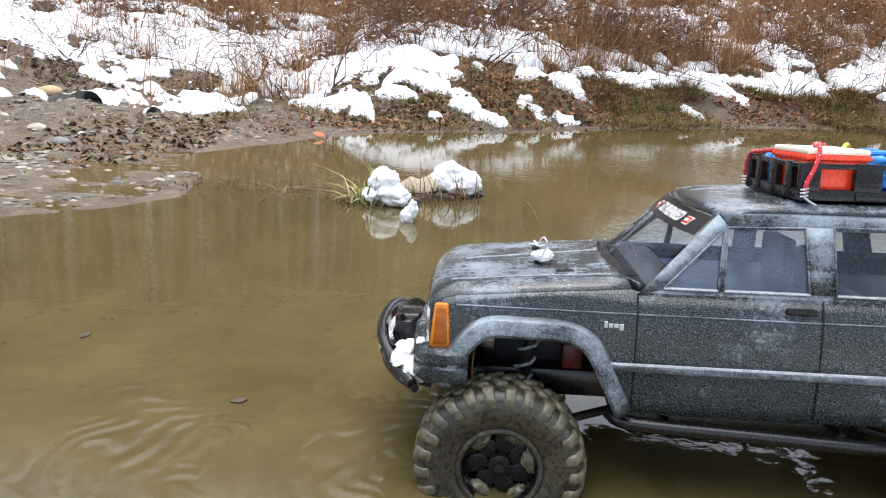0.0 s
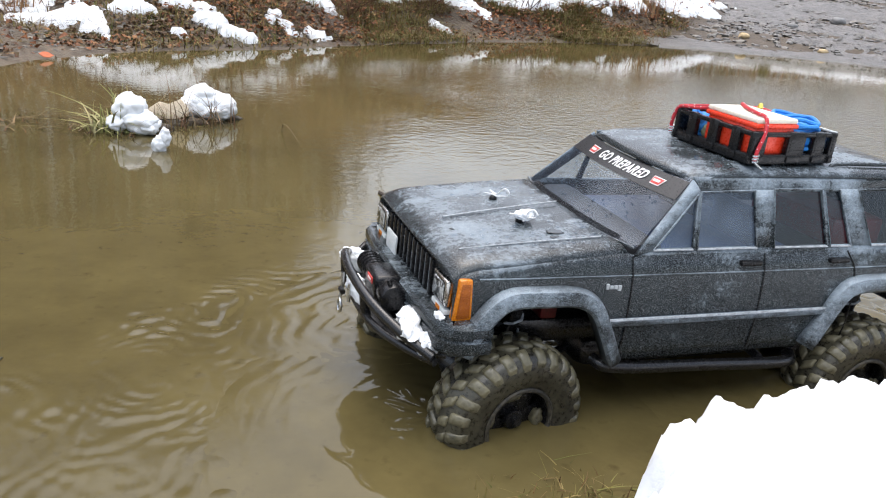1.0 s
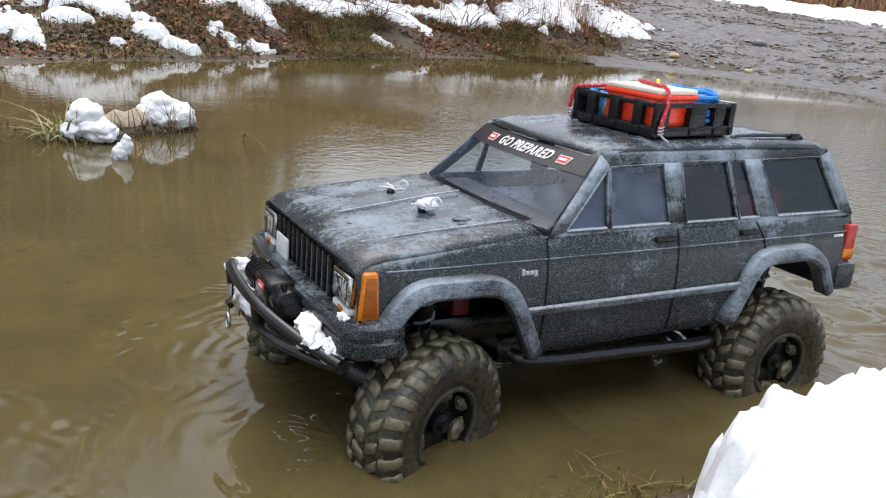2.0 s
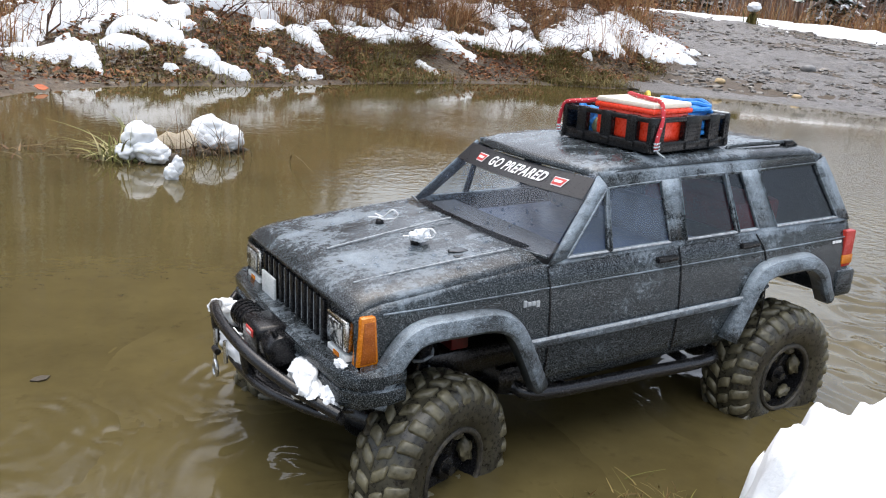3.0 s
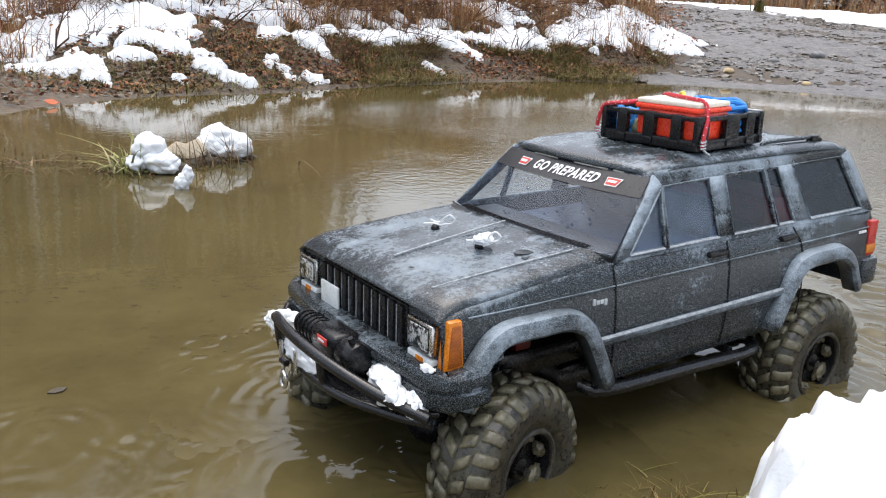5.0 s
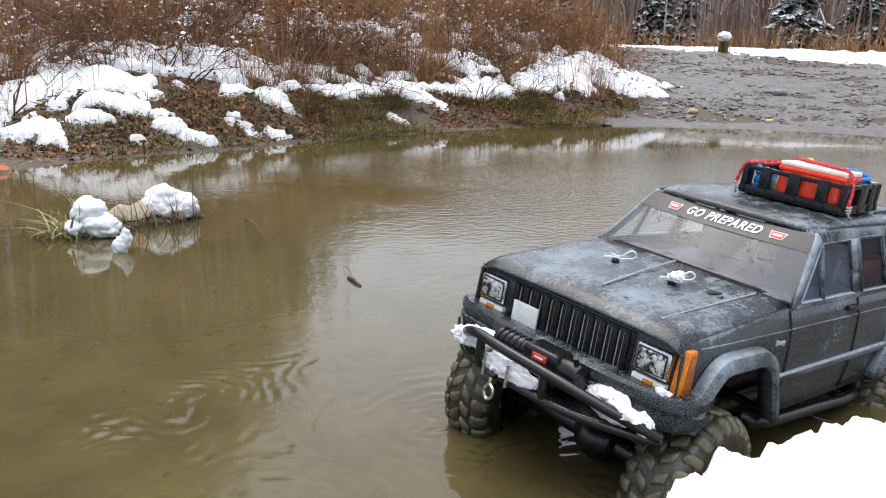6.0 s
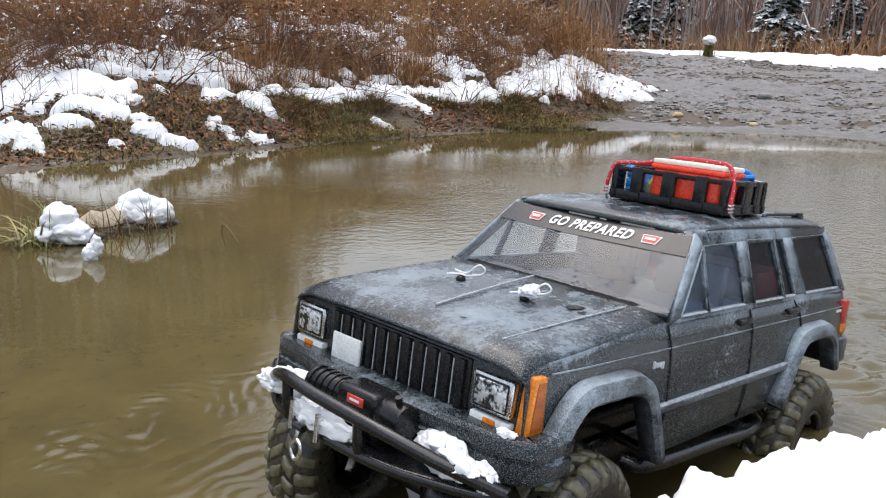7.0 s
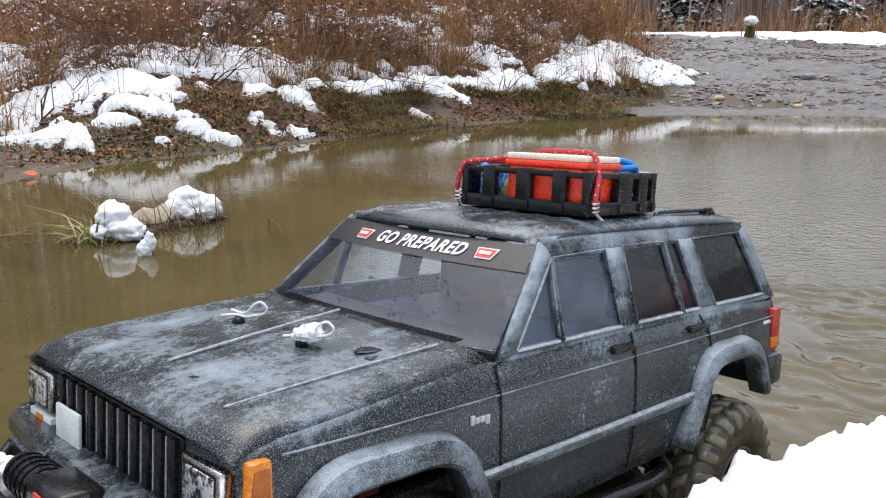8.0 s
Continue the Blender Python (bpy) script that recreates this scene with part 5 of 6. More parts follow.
part("grille_recess", box(0.2075, 0.2117, -0.0545, 0.0545, 0.1205, 0.1525, 0.001), TRIM, nose, "black grille")
for k in range(11):
    yy = -0.0495 + 0.0099 * k
    bar = part("grille_bar", box(0.2105, 0.2140, yy - 0.0022, yy + 0.0022, 0.1215, 0.1515, 0.0007), TRIM, nose)
    if k < 10:
        # pale diffuse colour stands in for the gleam along the grille edges
        for dy in (0.0031, 0.0068):
            part("grille_edge", box(0.2112, 0.2122, yy + dy - 0.00030, yy + dy + 0.00030, 0.1235, 0.1500), PALE, nose, "thin bright grille edge")
for s in (1, -1):
    lamp = part("headlamp", box(0.2085, 0.2150, s * 0.0715 - 0.0130, s * 0.0715 + 0.0130, 0.1310, 0.1500, 0.0018), CHROME, car, "square headlamp in a chrome bezel")
    part("reflector", box(0.2125, 0.2153, s * 0.0715 - 0.0112, s * 0.0715 + 0.0112, 0.1325, 0.1485, 0.001), TRIM, lamp)
    part("lens", box(0.2138, 0.2160, s * 0.0715 - 0.0100, s * 0.0715 + 0.0100, 0.1338, 0.1472, 0.0008), LENS, lamp, "ribbed glass lens")
    part("parking_lamp", box(0.2095, 0.2145, s * 0.0715 - 0.0125, s * 0.0715 + 0.0125, 0.1225, 0.1290, 0.0008), WHITE, car, "white parking lamp")
    part("parking_amber", box(0.2098, 0.2150, s * 0.0720 - 0.0040, s * 0.0720 + 0.0040, 0.1232, 0.1283, 0.0006), AMBER, car)
    corner = extrude_outline([(0.2120 if s > 0 else 0.2075, 0.1238), (0.1980, 0.1245), (0.2000, 0.1540), (0.2090 if s > 0 else 0.2065, 0.1540)], "y", min(s * 0.0855, s * 0.0932), max(s * 0.0855, s * 0.0932), 0.0015)
    ind = part("corner_indicator", corner, AMBER, car, "amber corner indicator")
    rib = extrude_outline([(0.2095 if s > 0 else 0.2060, 0.1268), (0.2000, 0.1272), (0.2015, 0.1512), (0.2075 if s > 0 else 0.2050, 0.1512)], "y", min(s * 0.0925, s * 0.0938), max(s * 0.0925, s * 0.0938), 0.0004)
    part("ribbed_lens", rib, DARKAMBER, ind, "darker ribbed amber lens")
plate = part("plate_sticker", box(0.2150, 0.2168, -0.0475, -0.0235, 0.1225, 0.1405, 0.0006), WHITE, nose, "dirty white square plate")
bm = bmesh.new()
rows = []
for y_, x_ in ((-0.1035, 0.186), (-0.1045, 0.200), (-0.1020, 0.2135), (-0.090, 0.2220), (-0.05, 0.2255), (0, 0.2265), (0.05, 0.2255), (0.090, 0.2220), (0.1020, 0.2135), (0.1045, 0.200), (0.1035, 0.186)):
    out = Vector((x_ - 0.19, y_, 0)).normalized() if abs(y_) > 0.1 else Vector((1, 0, 0))
    prof = [(-0.012, 0.1035), (-0.002, 0.1035), (0.0, 0.106), (0.0, 0.1135), (-0.0018, 0.1145), (-0.0018, 0.1160), (0.0, 0.1170), (0.0, 0.1230), (-0.0025, 0.1255), (-0.014, 0.1260)]
    rows.append([(x_ + out.x * a, y_ + out.y * a, zz) for a, zz in prof])
thick(part("front_bumper", shell(bm, rows), WETPAINT, car, "frosted front bumper with a groove", 40), 0.0012)

# winch bumper with its hoop
hoop = part("bull_bar", tube([(0.219, -0.094, 0.1075), (0.232, -0.078, 0.105), (0.242, -0.064, 0.1125), (0.250, -0.045, 0.119), (0.254, -0.010, 0.119), (0.251, 0.035, 0.116), (0.238, 0.070, 0.108), (0.222, 0.094, 0.100)], 0.0036, 12, 5), BARE, car, "black tube bull bar")
part("lower_bar", tube([(0.219, -0.094, 0.105), (0.238, -0.066, 0.096), (0.248, -0.030, 0.097), (0.248, 0.030, 0.097), (0.235, 0.070, 0.097), (0.220, 0.094, 0.0965)], 0.0030, 12, 5), BARE, hoop)
part("skid_plate", extrude_outline([(0.250, -0.030), (0.250, 0.030), (0.238, 0.068), (0.210, 0.088), (0.205, -0.088), (0.238, -0.064)], "z", 0.0945, 0.0980, 0.001), BARE, hoop, "dark flat winch tray")
for yy in (-0.040, 0.020):
    part("upright", tube([(0.2515, yy, 0.118), (0.2500, yy, 0.104), (0.2480, yy, 0.097)], 0.0032, 8, 3), BARE, hoop)
part("fairlead_post", cylinder((0.2545, -0.030, 0.095), (0.2545, -0.030, 0.110), 0.0014), STEEL, hoop)
part("fairlead_post", cylinder((0.2545, -0.008, 0.095), (0.2545, -0.008, 0.110), 0.0014), STEEL, hoop)
winch = part("winch", box(0.224, 0.247, -0.014, 0.022, 0.1065, 0.1300, 0.004, segments=3), TRIM, car, "black winch with a red emblem")
part("motor", cylinder((0.2355, -0.048, 0.118), (0.2355, -0.012, 0.118), 0.0098, n=20, bevel=0.0015), TRIM, winch)
for k in range(5):
    part("cooling_fin", cylinder((0.2355, -0.045 + 0.006 * k, 0.118), (0.2355, -0.0425 + 0.006 * k, 0.118), 0.0106, n=20), TRIM, winch)
part("gearbox", cylinder((0.2355, 0.020, 0.118), (0.2355, 0.040, 0.118), 0.0110, n=20, bevel=0.002), TRIM, winch)
part("clutch_lever", cylinder((0.238, 0.034, 0.128), (0.240, 0.034, 0.1335), 0.0022, n=10), TRIM, winch)
part("winch_emblem", box(0.2465, 0.2478, -0.002, 0.0125, 0.1205, 0.1260, 0.0004), LOGO, winch, "small red emblem plate")
part("winch_emblem_bar", box(0.2475, 0.2482, 0.001, 0.0095, 0.1226, 0.1240), DECAL, winch)
part("drum_rope", cylinder((0.2355, -0.012, 0.102), (0.2355, 0.020, 0.102), 0.0065, n=16), TRIM, winch)
winch.matrix_local = Matrix.Translation((0.2330, 0.006, 0.106)) @ Matrix.Scale(0.86, 4) @ Matrix.Translation((-0.2350, -0.004, -0.106)) @ winch.matrix_local
hook = part("tow_hook", tube([(0.2575, -0.0190, 0.101), (0.2585, -0.0190, 0.094), (0.2585, -0.0225, 0.088), (0.2585, -0.0195, 0.0825), (0.2585, -0.0150, 0.0850), (0.2585, -0.0145, 0.0905), (0.2585, -0.0180, 0.0935)], 0.0012, 8, 5), STEEL, car, "small bright steel hook")
part("shackle", cylinder((0.2575, -0.0225, 0.1000), (0.2575, -0.0150, 0.1000), 0.0022, n=10), BARE, hook)


def snow_heap(centre, size, seed, label, turn=0.0):
    """Crumbs of wet snow packed into a heap."""
    rnd = random.Random(seed)
    bm = lump((0, 0, 0), [c * 0.98 for c in size], seed, 0.3, 4, None, 2.2)
    for k in range(26):
        d = Vector((rnd.gauss(0, 1), rnd.gauss(0, 1), rnd.gauss(0.3, 0.8))).normalized()
        r = min(size) * rnd.uniform(0.20, 0.50)
        lump([d[i] * size[i] * rnd.uniform(0.6, 1.0) for i in range(3)], (r, r * rnd.uniform(0.8, 1.2), r * 0.9), seed * 31 + k, 0.35, 2, bm, 2.6)
    for v in bm.verts:
        v.co += Vector((noise.noise(v.co * 420), noise.noise(v.co * 420 + Vector((9, 4, 2))), noise.noise(v.co * 420 + Vector((3, 8, 5))))) * 0.0011
    return part("snow_clump", bm, SNOW, car, label, 40, pose(*centre, 0, 0, turn))


snow_heap((0.2270, 0.058, 0.1075), (0.0095, 0.024, 0.0100), 1, "loose snow caught on the winch tray", -18)
snow_heap((0.2215, 0.078, 0.1035), (0.0070, 0.012, 0.0075), 2, "icy snow caught on the winch tray", -25)
snow_heap((0.2360, -0.058, 0.1090), (0.008, 0.020, 0.0080), 3, "loose snow caught on the winch tray", 25)
snow_heap((0.2470, -0.014, 0.1030), (0.0055, 0.027, 0.0090), 4, "snow packed behind the bull bar")
snow_heap((0.2180, 0.086, 0.1268), (0.003, 0.006, 0.0018), 5, "crumbs of snow on the bumper")
snow_heap((0.1385, 0.0300, 0.1765), (0.0075, 0.0050, 0.0038), 6, "snow on a body clip")

# body clips on the hood and roof
for k, yy in enumerate((-0.022, 0.0285)):
    post = part("body_post", lump((0.141, yy, 0.1722), (0.0032, 0.0032, 0.0030), 1, 0.05, 2), TRIM, car)
    c = Vector((0.141, yy, 0.1742))
    loop = [(-0.011, 0.0002), (-0.005, 0.0012), (0.0, 0.0016), (0.005, 0.0008), (0.009, 0.0018), (0.014, 0.0030), (0.0175, 0.0065), (0.0145, 0.0100), (0.0105, 0.0082), (0.006, 0.0040), (0.001, 0.0026), (-0.006, 0.0040)]
    part("body_clip", tube([c + Vector((-0.42 * u + 0.0010 * math.sin(i), 0.70 * u, w * 0.85)) for i, (u, w) in enumerate(loop)], 0.0006, 6, 5), DECAL, post, "bright wire body clip")
for k, yy in enumerate((-0.03, 0.03)):
    part("roof_clip", tube([(-0.116, yy - 0.006, 0.2265), (-0.120, yy, 0.228), (-0.126, yy + 0.004, 0.230), (-0.128, yy, 0.2305), (-0.122, yy - 0.003, 0.229), (-0.116, yy + 0.004, 0.2265)], 0.0009, 6, 4), STEEL, car, "bright wire body clip")
for s in (1, -1):
    rail = part("roof_rail_bar", tube([(-0.106, s * 0.057, 0.2240), (-0.112, s * 0.057, 0.2262), (-0.150, s * 0.057, 0.2264), (-0.178, s * 0.057, 0.2262), (-0.186, s * 0.057, 0.2235)], 0.0016, 8, 4), PAINT, car)
    part("rail_foot", box(-0.180, -0.170, s * 0.057 - 0.003, s * 0.057 + 0.003, 0.2225, 0.2280, 0.001), TRIM, rail)

# chassis, seen through the arches and under the sills
chassis = part("chassis", box(-0.19, 0.185, -0.048, 0.048, 0.080, 0.100, 0.004), BARE, car, "black chassis rails")
part("skid", box(-0.085, 0.085, -0.052, 0.052, 0.056, 0.082, 0.010), BARE, chassis)
part("inner_tub", box(-0.205, 0.195, -0.083, 0.083, 0.1375, 0.1400), INTERIOR, chassis, "dark inner tub")
part("cabin_floor", box(-0.205, 0.085, -0.078, 0.078, 0.150, 0.153), INTERIOR, chassis)
part("battery_box", box(0.10, 0.17, -0.030, 0.030, 0.098, 0.134, 0.004), INTERIOR, chassis)
part("servo", box(0.108, 0.122, 0.030, 0.048, 0.100, 0.118, 0.002), simple("red_servo", (0.07, 0.006, 0.006), (0.16, 0.012, 0.010), 80, 0.4), chassis, "dull red servo")
part("dashboard", box(0.045, 0.075, -0.075, 0.075, 0.153, 0.170, 0.006), INTERIOR, chassis)
# added panel: its blue colour imitates the sky's reflection over the dark cabin
part("sky_tint_panel", box(-0.080, 0.044, -0.070, 0.070, 0.154, 0.161, 0.003), SKYTINT, chassis, "blue panel added in the cabin in place of the sky's reflection")
part("seat_back", box(-0.050, -0.040, -0.064, -0.010, 0.158, 0.190, 0.004), INTERIOR, chassis, "dark seat back")
part("seat_back", box(-0.050, -0.040, 0.010, 0.064, 0.158, 0.190, 0.004), INTERIOR, chassis, "dark seat back")
part("receiver_box", box(-0.190, -0.135, -0.050, 0.050, 0.153, 0.178, 0.004), simple("dull_red_box", (0.10, 0.008, 0.010), (0.22, 0.020, 0.018), 70, 0.5), chassis, "dull red box in the back of the cabin")
for xx, nm in ((0.165, "front"), (-0.155, "rear")):
    axle = part("axle", cylinder((xx, -0.072, 0.050), (xx, 0.072, 0.050), 0.0085, n=14), BARE, car)
    part("gear_housing", lump((xx, 0.014, 0.050), (0.019, 0.021, 0.018), 4, 0.08, 3), BARE, axle)
    for s in (1, -1):
        sh = part("shock", cylinder((xx - 0.008, s * 0.055, 0.052), (xx - 0.022, s * 0.058, 0.134), 0.0042, n=12), TRIM, car, "shock absorber with a pale coil spring")
        coil = [(xx - 0.010 - 0.010 * k / 28 + 0.0062 * math.cos(k * 1.05), s * 0.0565 + 0.0062 * math.sin(k * 1.05), 0.066 + 0.058 * k / 28) for k in range(29)]
        part("spring", tube(coil, 0.0011, 6, 1), PALE, sh)
        part("link", cylinder((xx * 0.93, s * 0.045, 0.050), (xx * 0.32, s * 0.025, 0.074), 0.0032, n=10), BARE, car)

# wheels
TYRE_R, TYRE_W = 0.0570, 0.0440


def make_wheel():
    """One wheel about its own centre; the axle lies along y and the outer face looks to +y."""
    wheel = new("wheel")
    prof = [(0.027, 0.0165), (0.030, 0.0195), (0.037, 0.0215), (0.045, 0.0212), (0.0505, 0.0195), (0.0537, 0.0155), (0.0550, 0.0080), (0.0553, 0.0)]
    prof = prof + [(r, -w) for r, w in prof[-2::-1]]
    bm = bmesh.new()
    n = 56
    rows = [[(r * math.cos(a), w, r * math.sin(a)) for r, w in prof] for a in (2 * math.pi * k / n for k in range(n + 1))]
    shell(bm, rows)
    bmesh.ops.remove_doubles(bm, verts=bm.verts, dist=1e-6)
    tyre = part("tyre", bm, SIDEWALL, wheel, "wet muddy off-road tyre", 60)
    bm = bmesh.new()
    lugs = 25
    for k in range(lugs):
        for sg in (1, -1):
            a0 = 2 * math.pi * (k + (0.5 if sg < 0 else 0)) / lugs
            # a centre block and a shoulder block
            for pts, half in (([(0.0008, -0.02, 0.0540, 0.0572), (0.0050, 0.03, 0.0540, 0.0575), (0.0098, 0.06 + 0.04 * (k % 2), 0.0535, 0.0572)], 0.078),
                              ([(0.0118, 0.14, 0.0525, 0.0569), (0.0165, 0.16 - 0.02 * (k % 2), 0.0505, 0.0553), (0.0208, 0.165, 0.0440 - 0.003 * (k % 2), 0.0495)], 0.084)):
                b = bmesh.new()
                ring = [[b.verts.new((rr * math.cos(a0 + shift + h), sg * (w + (0.0014 if (rr == r1 and w > 0.02) else 0)), rr * math.sin(a0 + shift + h))) for rr, h in ((r0, -half), (r1, -half * 0.8), (r1, half * 0.8), (r0, half))] for w, shift, r0, r1 in pts]
                for p, q in zip(ring, ring[1:]):
                    for i in range(3):
                        b.faces.new((p[i], p[i + 1], q[i + 1], q[i]))
                b.faces.new(ring[0])
                b.faces.new(ring[-1][::-1])
                bmesh.ops.recalc_face_normals(b, faces=b.faces)
                bmesh.ops.bevel(b, geom=list(b.edges), offset=0.0009, segments=1, affect="EDGES", profile=0.5)
                join(bm, b)
    part("tread", bm, MUDDY, tyre, "mud-smeared tread blocks", 70)
    rim = bmesh.new()
    rp = [(0.0285, 0.0170), (0.0275, 0.0185), (0.0255, 0.0175), (0.0245, 0.0120), (0.0240, -0.012), (0.0265, -0.0165)]
    shell(rim, [[(r * math.cos(a), w, r * math.sin(a)) for r, w in rp] for a in (2 * math.pi * k / 40 for k in range(41))])
    bmesh.ops.remove_doubles(rim, verts=rim.verts, dist=1e-6)
    rim_ob = thick(part("rim", rim, TRIM, wheel, "black steel rim", 40), 0.0012)
    disc = bmesh.new()
    for k in range(7):
        a = 2 * math.pi * k / 7
        c, s = math.cos(a), math.sin(a)
        pts = [(0.004, -0.0045), (0.014, -0.0064), (0.0240, -0.0088), (0.0245, 0.0), (0.0185, 0.0048), (0.014, 0.0064), (0.004, 0.0045)]
        extrude_outline([(p[0] * c - p[1] * s, p[0] * s + p[1] * c) for p in pts], "y", 0.0035, 0.0075, 0.0007, disc)
    part("spokes", disc, TRIM, rim_ob)
    bead = tube([(0.0268 * math.cos(2 * math.pi * k / 36), 0.0178, 0.0268 * math.sin(2 * math.pi * k / 36)) for k in range(37)], 0.0020, 8, 1)
    part("bead_ring", bead, RUBBER, rim_ob, "mud-smeared bead ring")
    part("hub", cylinder((0, 0.002, 0), (0, 0.0125, 0), 0.0075, n=16, bevel=0.001), TRIM, wheel)
    part("axle_nut", cylinder((0, 0.012, 0), (0, 0.0165, 0), 0.0034, n=6), BARE, wheel)
    for k, (a, r, sz) in enumerate(((0.9, 0.0205, 0.0075), (2.0, 0.0215, 0.0060), (2.9, 0.0200, 0.0085), (4.1, 0.0215, 0.0065), (5.3, 0.0205, 0.0080))):
        cake = lump((0, 0, 0), (sz, 0.0045, sz * 0.55), 8 + k, 0.4, 3)
        part("mud_cake", cake, MUDDY, rim_ob, "dried mud in the rim", 60, pose(r * math.cos(a), 0.0105, r * math.sin(a), 0, 90 - math.degrees(a), 0))
    return wheel


WHEELS = []
wheel_master = make_wheel()
SPOTS = ((0.163, 0.085, 0.0475, 0), (-0.157, 0.085, 0.0470, 0), (0.163, -0.085, 0.0475, 180), (-0.157, -0.085, 0.0470, 180))
for i, (x_, y_, z_, flip) in enumerate(SPOTS):
    w = wheel_master if i == 0 else copy_thing(wheel_master, Matrix())
    w.parent = car
    WHEELS.append((w, x_, y_, z_, flip))

# ---------------------------------------------------------------- the roof tray and its load, set a little askew on the roof
tray = part("roof_tray", box(-0.042, 0.042, -0.041, 0.041, 0.0015, 0.0040, 0.001), TRIM, car, "black plastic roof tray packed with gear", m=pose(-0.0590, 0.0175, 0.2262, 0, 0, 5.5))
for x0, x1, y0, y1 in ((0.0390, 0.0435, -0.0425, 0.0425), (-0.0435, -0.0390, -0.0425, 0.0425), (-0.0435, 0.0435, 0.0385, 0.0430), (-0.0435, 0.0435, -0.0430, -0.0385)):
    part("tray_rail", box(x0, x1, y0, y1, 0.0, 0.0075, 0.0010), TRIM, tray)
    part("tray_rail", box(x0, x1, y0, y1, 0.0205, 0.0240, 0.0010), TRIM, tray)
for yy in (-0.0408, 0.0408):
    for x0, x1 in ((0.0300, 0.0432), (-0.0100, 0.0080), (-0.0310, -0.0190), (-0.0432, -0.0370)):
        up = part("tray_upright", box(x0, x1, yy - 0.0026, yy + 0.0026, 0.0050, 0.0245, 0.0010), TRIM, tray)
        part("tray_lug", box(x0 + 0.001, x1 - 0.001, yy - 0.0036, yy + 0.0036, 0.0010, 0.0065, 0.0008), TRIM, up)
        for k in range(4):
            part("upright_rib", box(x0 + 0.002, x1 - 0.002, yy - 0.0031, yy + 0.0031, 0.0095 + 0.0026 * k, 0.0107 + 0.0026 * k), TRIM, up)
for xx in (0.0412, -0.0412):
    for y0, y1 in ((-0.0428, -0.0385), (-0.0280, -0.0190), (-0.0045, 0.0055), (0.0195, 0.0285), (0.0385, 0.0428)):
        up = part("tray_upright", box(xx - 0.0026, xx + 0.0026, y0, y1, 0.0050, 0.0245, 0.0010), TRIM, tray)
        part("tray_lug", box(xx - 0.0036, xx + 0.0036, y0 + 0.0006, y1 - 0.0006, 0.0010, 0.0065, 0.0008), TRIM, up)
part("blue_bag", lump((0.0255, -0.0270, 0.0135), (0.0125, 0.0105, 0.0095), 3, 0.22, 4, None, 3.0), BLUE, tray, "crumpled blue bag", 180)
part("blue_bag", lump((-0.0235, 0.0150, 0.0170), (0.0165, 0.0225, 0.0110), 7, 0.25, 4, None, 3.0), BLUE, tray, "crumpled blue bag", 180)
part("back_panel", box(-0.0460, -0.0440, -0.040, 0.040, 0.002, 0.0245, 0.0006), WHITE, tray, "pale panel behind the tray")
case = part("red_case", box(-0.004, 0.0375, -0.0155, 0.0370, 0.0040, 0.0275, 0.004, segments=3), REDBOX, tray, "red-orange plastic case")
part("case_rim", box(-0.005, 0.0385, -0.0165, 0.0380, 0.0255, 0.0292, 0.0012), REDBOX, case)
part("case_lid", box(-0.004, 0.0375, -0.0160, 0.0372, 0.0292, 0.0330, 0.0014), CREAM, case, "cream-coloured case lid")


def coil_of(cx, cy, cz, rx, ry, turns, seed, rise):
    r_ = random.Random(seed)
    return [(cx + rx * math.cos(k * 0.7) * r_.uniform(0.75, 1.1), cy + ry * math.sin(k * 0.7) * r_.uniform(0.75, 1.1), cz + rise * k / (turns * 9) + r_.gauss(0, 0.0012)) for k in range(turns * 9)]


part("blue_rope", tube(coil_of(-0.0225, 0.018, 0.010, 0.015, 0.020, 9, 1, 0.0215), 0.0017, 7, 3), BLUE, tray, "coil of bright blue cord")
part("blue_rope", tube(coil_of(0.030, -0.028, 0.007, 0.007, 0.007, 6, 2, 0.015), 0.0020, 7, 3), BLUE, tray, "coil of bright blue cord")
part("blue_pouch", lump((-0.020, 0.016, 0.012), (0.013, 0.020, 0.010), 5, 0.15, 3), BLUE, tray)
part("green_bundle", lump((0.026, -0.018, 0.011), (0.010, 0.006, 0.008), 6, 0.15, 3), GREEN, tray, "olive cloth bundle")
part("yellow_loop", tube([(-0.012, -0.012, 0.0265), (-0.015, -0.014, 0.0320), (-0.011, -0.009, 0.0345), (-0.006, -0.004, 0.0320)], 0.0016, 7, 4), YELLOW, tray, "yellow strap end")


def cord(points):
    ob = part("red_cord", tube(points, 0.0015, 8, 6), ROPE, tray, "red cord with white flecks")
    line = smooth_line(points, 8)
    fl = bmesh.new()
    for k in range(1, len(line) - 1):
        a = k * 2.4
        lump(line[k] + Vector((math.cos(a), math.sin(a) * 0.7, math.sin(a))) * 0.0013, (0.0005, 0.0005, 0.0005), 1, 0, 1, fl)
    tagged(part("cord_flecks", fl, DECAL, ob, "white flecks"), kind="stuff")
    return ob


cord([(0.0415, 0.0460, 0.0035), (0.0400, 0.0455, 0.0120), (0.0340, 0.0430, 0.0240), (0.0300, 0.0370, 0.0335), (0.0270, 0.0240, 0.0348), (0.0180, 0.0050, 0.0348), (0.0020, -0.0160, 0.0335), (-0.0180, -0.0320, 0.0265), (-0.0380, -0.0380, 0.0255)])
cord([(0.0430, -0.0465, 0.0035), (0.0440, -0.0455, 0.0130), (0.0430, -0.0420, 0.0245), (0.0410, -0.0340, 0.0268), (0.0390, -0.0230, 0.0280), (0.0300, -0.0175, 0.0300)])
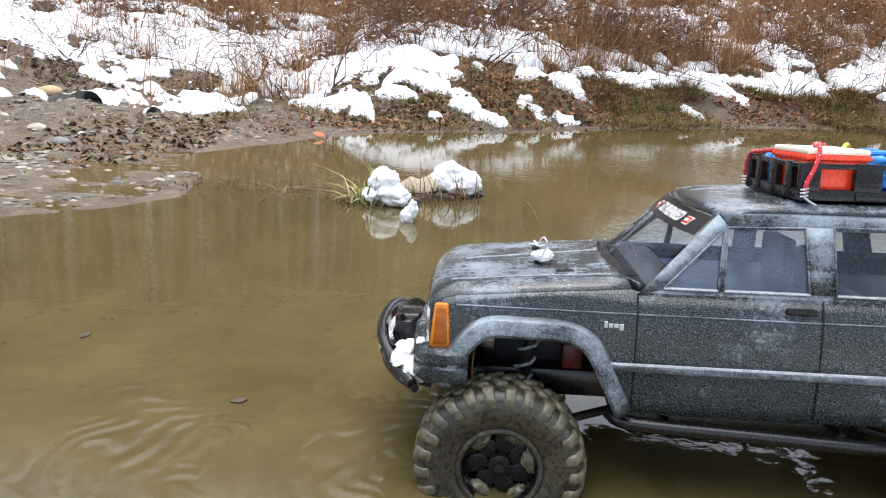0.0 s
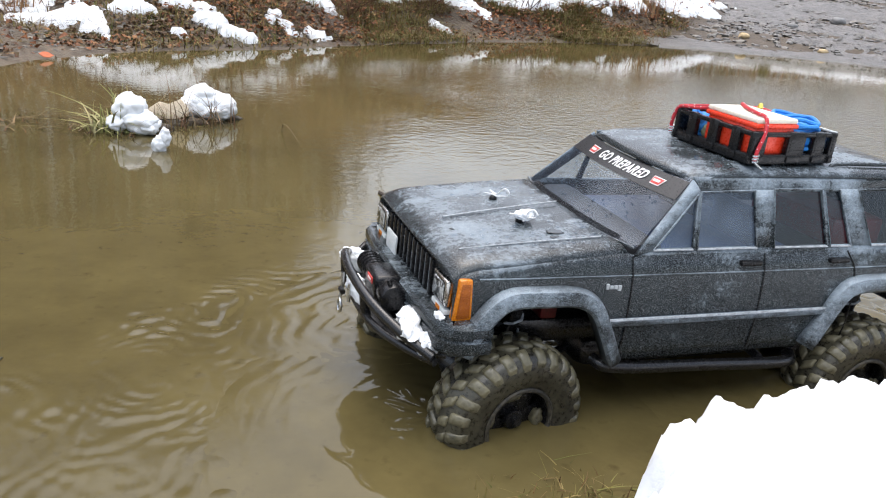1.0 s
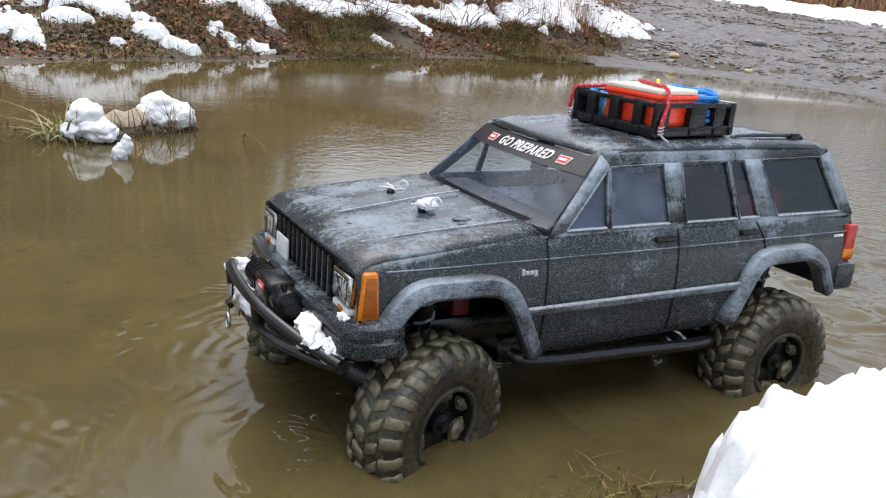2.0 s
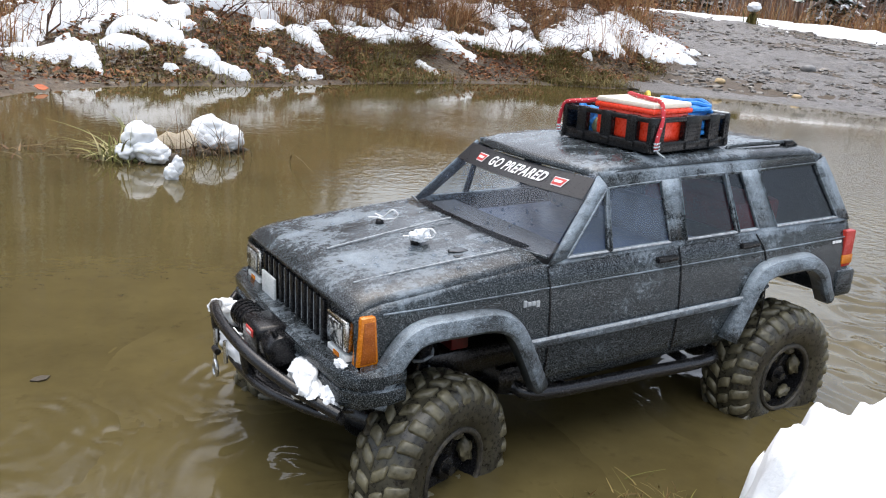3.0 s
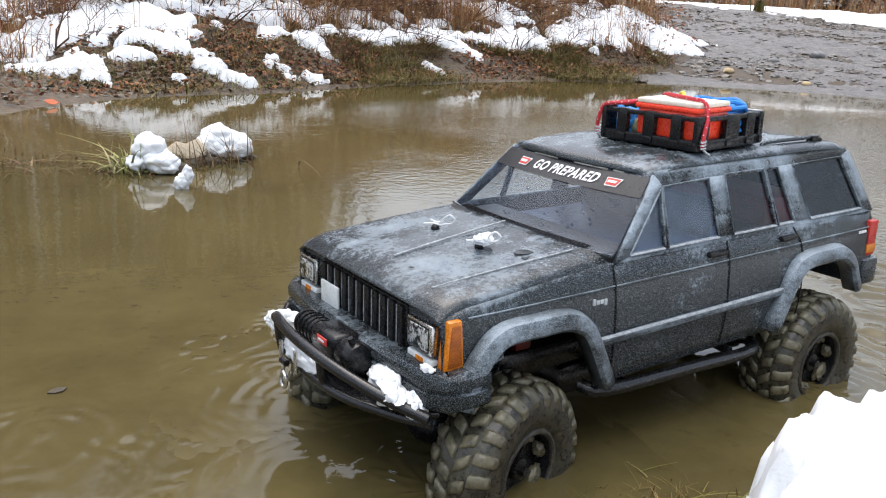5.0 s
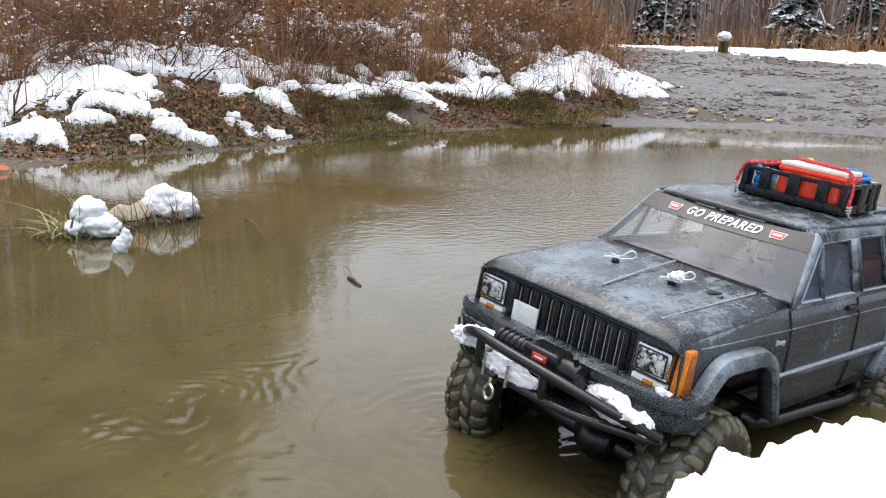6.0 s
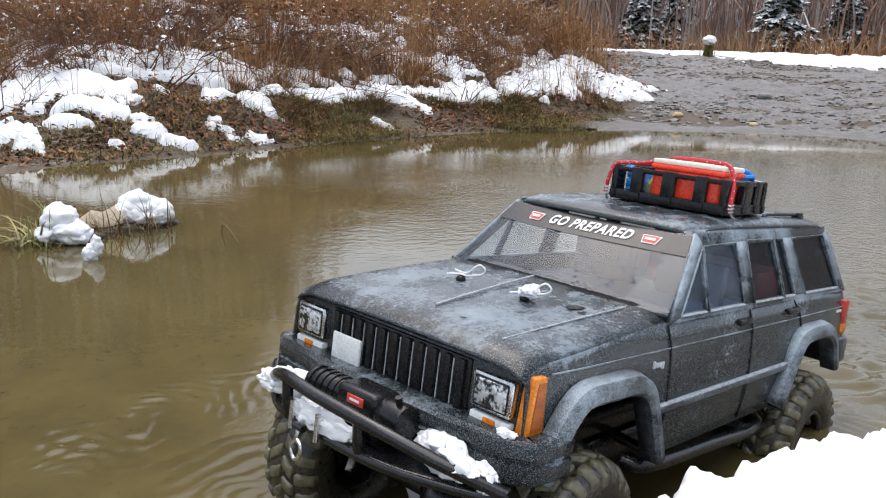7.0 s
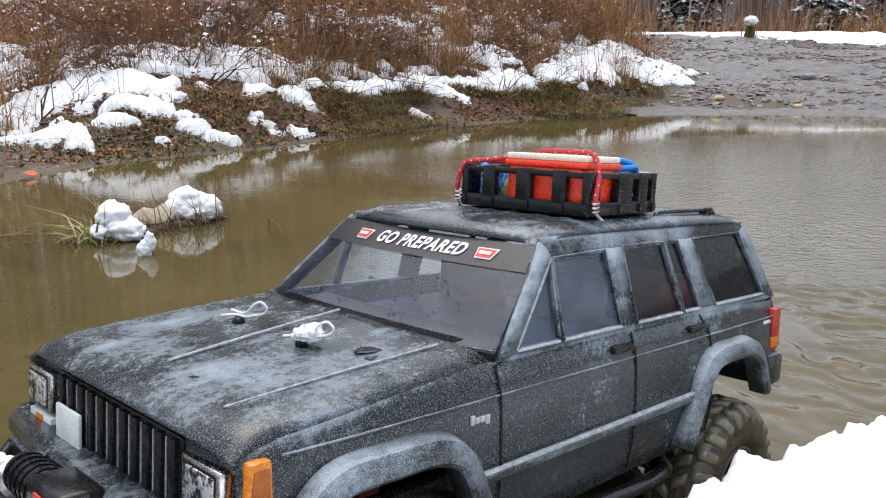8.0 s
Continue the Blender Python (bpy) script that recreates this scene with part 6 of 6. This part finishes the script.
cord([(-0.0080, 0.0060, 0.0290), (-0.0180, -0.0020, 0.0280), (-0.0280, -0.0120, 0.0265), (-0.0380, -0.0200, 0.0260), (-0.0410, -0.0340, 0.0262), (-0.0340, -0.0400, 0.0262), (0.0100, -0.0412, 0.0262), (0.0400, -0.0405, 0.0262)])
for s, xx in ((1, 0.0415), (-1, 0.0430)):
    cr = [(xx + 0.0021 * math.cos(k * 1.26), s * 0.0462 + 0.0021 * math.sin(k * 1.26), 0.0030 + 0.0009 * k / 2) for k in range(14)]
    cr = part("cord_crimp", tube(cr, 0.0007, 6, 2), STEEL, tray, "wound wire crimp")
    part("cord_hook", tube([(xx, s * 0.0462, 0.0030), (xx - 0.003, s * 0.0470, 0.0005), (xx - 0.007, s * 0.0480, -0.0020), (xx - 0.009, s * 0.0465, -0.0030)], 0.0009, 6, 4), STEEL, cr, "bright wire hook")


# water drops on the hood and the windscreen
DROP = tinted_glass("water_drop", (0.80, 0.84, 0.88), 0.04)
drop_rng = random.Random(21)
drops = bmesh.new()
for px, py, rx, ry in ((0.122, 0.050, 0.009, 0.005), (0.128, 0.060, 0.004, 0.002), (0.192, 0.026, 0.003, 0.006)):
    stain = bmesh.new()
    for k in range(5):
        lump((px + drop_rng.gauss(0, rx * 0.4), py + drop_rng.gauss(0, ry * 0.4), hood_z(px) + 0.0030 * (1 - (py / 0.088) ** 2) + 0.0001), (rx * drop_rng.uniform(0.4, 0.8), ry * drop_rng.uniform(0.4, 0.8), 0.00018), k, 0.35, 3, stain)
    part("wet_patch", stain, BLACKWET, car, "dark puddle of melt water on the hood", 180)
for _ in range(110):
    u, v, r = drop_rng.uniform(0.095, 0.200), drop_rng.uniform(-0.078, 0.078), drop_rng.uniform(0.0005, 0.0016)
    lump((u, v, hood_z(u) + 0.0030 * (1 - (v / 0.09) ** 2) + 0.0002), (r * drop_rng.uniform(0.8, 1.6), r, r * 0.35), drop_rng.randint(0, 50), 0.25, 2, drops)
tagged(part("hood_dew", drops, DROP, car, "beads of water on the hood", 180), kind="stuff")
drops = bmesh.new()
for _ in range(55):
    u, v, r = drop_rng.uniform(0.173, 0.201), drop_rng.uniform(-0.066, 0.066), drop_rng.uniform(0.0005, 0.0013)
    lump(on_screen(v, u, 0.0006), (r * 0.7, r, r), drop_rng.randint(0, 50), 0.2, 2, drops)
tagged(part("screen_dew", drops, DROP, car, "beads of water on the windscreen", 180), kind="stuff")

# ---------------------------------------------------------------- waves that travel with the wheels
def wave_patch(radius, wave, amp, seed):
    n, m = 40, 96
    verts, faces = [(0, 0, amp)], []
    for i in range(1, n + 1):
        r = radius * i / n
        for k in range(m):
            a = 2 * math.pi * k / m
            wob = noise.noise(Vector((math.cos(a) * 2.5, math.sin(a) * 2.5, seed + r * 22))) * 1.3
            fade = (1 - (i / n)) ** 1.2
            verts.append((r * math.cos(a), r * math.sin(a), amp * fade * math.cos(2 * math.pi * (r / wave + wob)) - 0.0030 * (i / n) ** 3))
    for k in range(m):
        faces.append((0, 1 + k, 1 + (k + 1) % m))
    for i in range(n - 1):
        for k in range(m):
            a, b = 1 + i * m, 1 + (i + 1) * m
            faces.append((a + k, b + k, b + (k + 1) % m, a + (k + 1) % m))
    ob = raw("water_ripples", verts, faces, WATER, smooth=180)
    return tagged(ob, "ring-shaped ripples on the muddy water round a wheel", "ripples", "ripples round the wheels")


RIPPLES = [(wave_patch(0.20, 0.019, 0.00075, 1), 0.20, 0.075, 0.0016), (wave_patch(0.17, 0.017, 0.00065, 5), 0.20, -0.09, 0.0012), (wave_patch(0.16, 0.018, 0.00065, 9), -0.157, 0.09, 0.0010)]
# ---------------------------------------------------------------- motion
# steering angle of the front wheels, degrees to the left
STEER = [(0, 0), (0.2, 2), (0.5, -4), (0.8, 6), (1.0, 10), (1.5, 24), (2.0, 20), (2.2, 18), (3.3, 20), (3.5, 20), (4.0, 20), (4.5, 19), (4.7, 18), (5.8, 6), (6.0, 4), (6.5, 4), (7.0, 6), (7.5, 4), (8.0, 4)]


def motions():
    rows = [(r[0], pose(*r[1:])) for r in CAR_ROWS]
    walk(car, rows)
    roll, rolled, last = 0.0, [], None
    for t, m in rows:
        if last is not None:
            ahead = m.to_3x3() @ Vector((1, 0, 0))
            roll += math.degrees((m.translation - last).dot(ahead) / TYRE_R)
        last = m.translation.copy()
        rolled.append(roll)
    for ob, x_, y_, z_ in RIPPLES:
        walk(ob, [(t, Matrix.Translation(((m @ Vector((x_, y_, 0))).xy.to_3d() + Vector((0, 0, z_))))) for t, m in rows])
    # even steps of less than a quarter turn
    times = [8.0 * k / 40 for k in range(41)]
    for w, x_, y_, z_, flip in WHEELS:
        keyed = []
        for t in times:
            a = float(np.interp(t, [r[0] for r in rows], rolled))
            s = float(np.interp(t, [q[0] for q in STEER], [q[1] for q in STEER])) if x_ > 0 else 0.0
            side = 1 if y_ > 0 else -1
            keyed.append((t, pose(x_, side * 0.062, z_) @ pose(0, 0, 0, 0, 0, s) @ pose(0, side * (abs(y_) - 0.062), 0, 0, 0, flip) @ pose(0, 0, 0, 0, a if not flip else -a, 0)))
        walk(w, keyed)


motions()
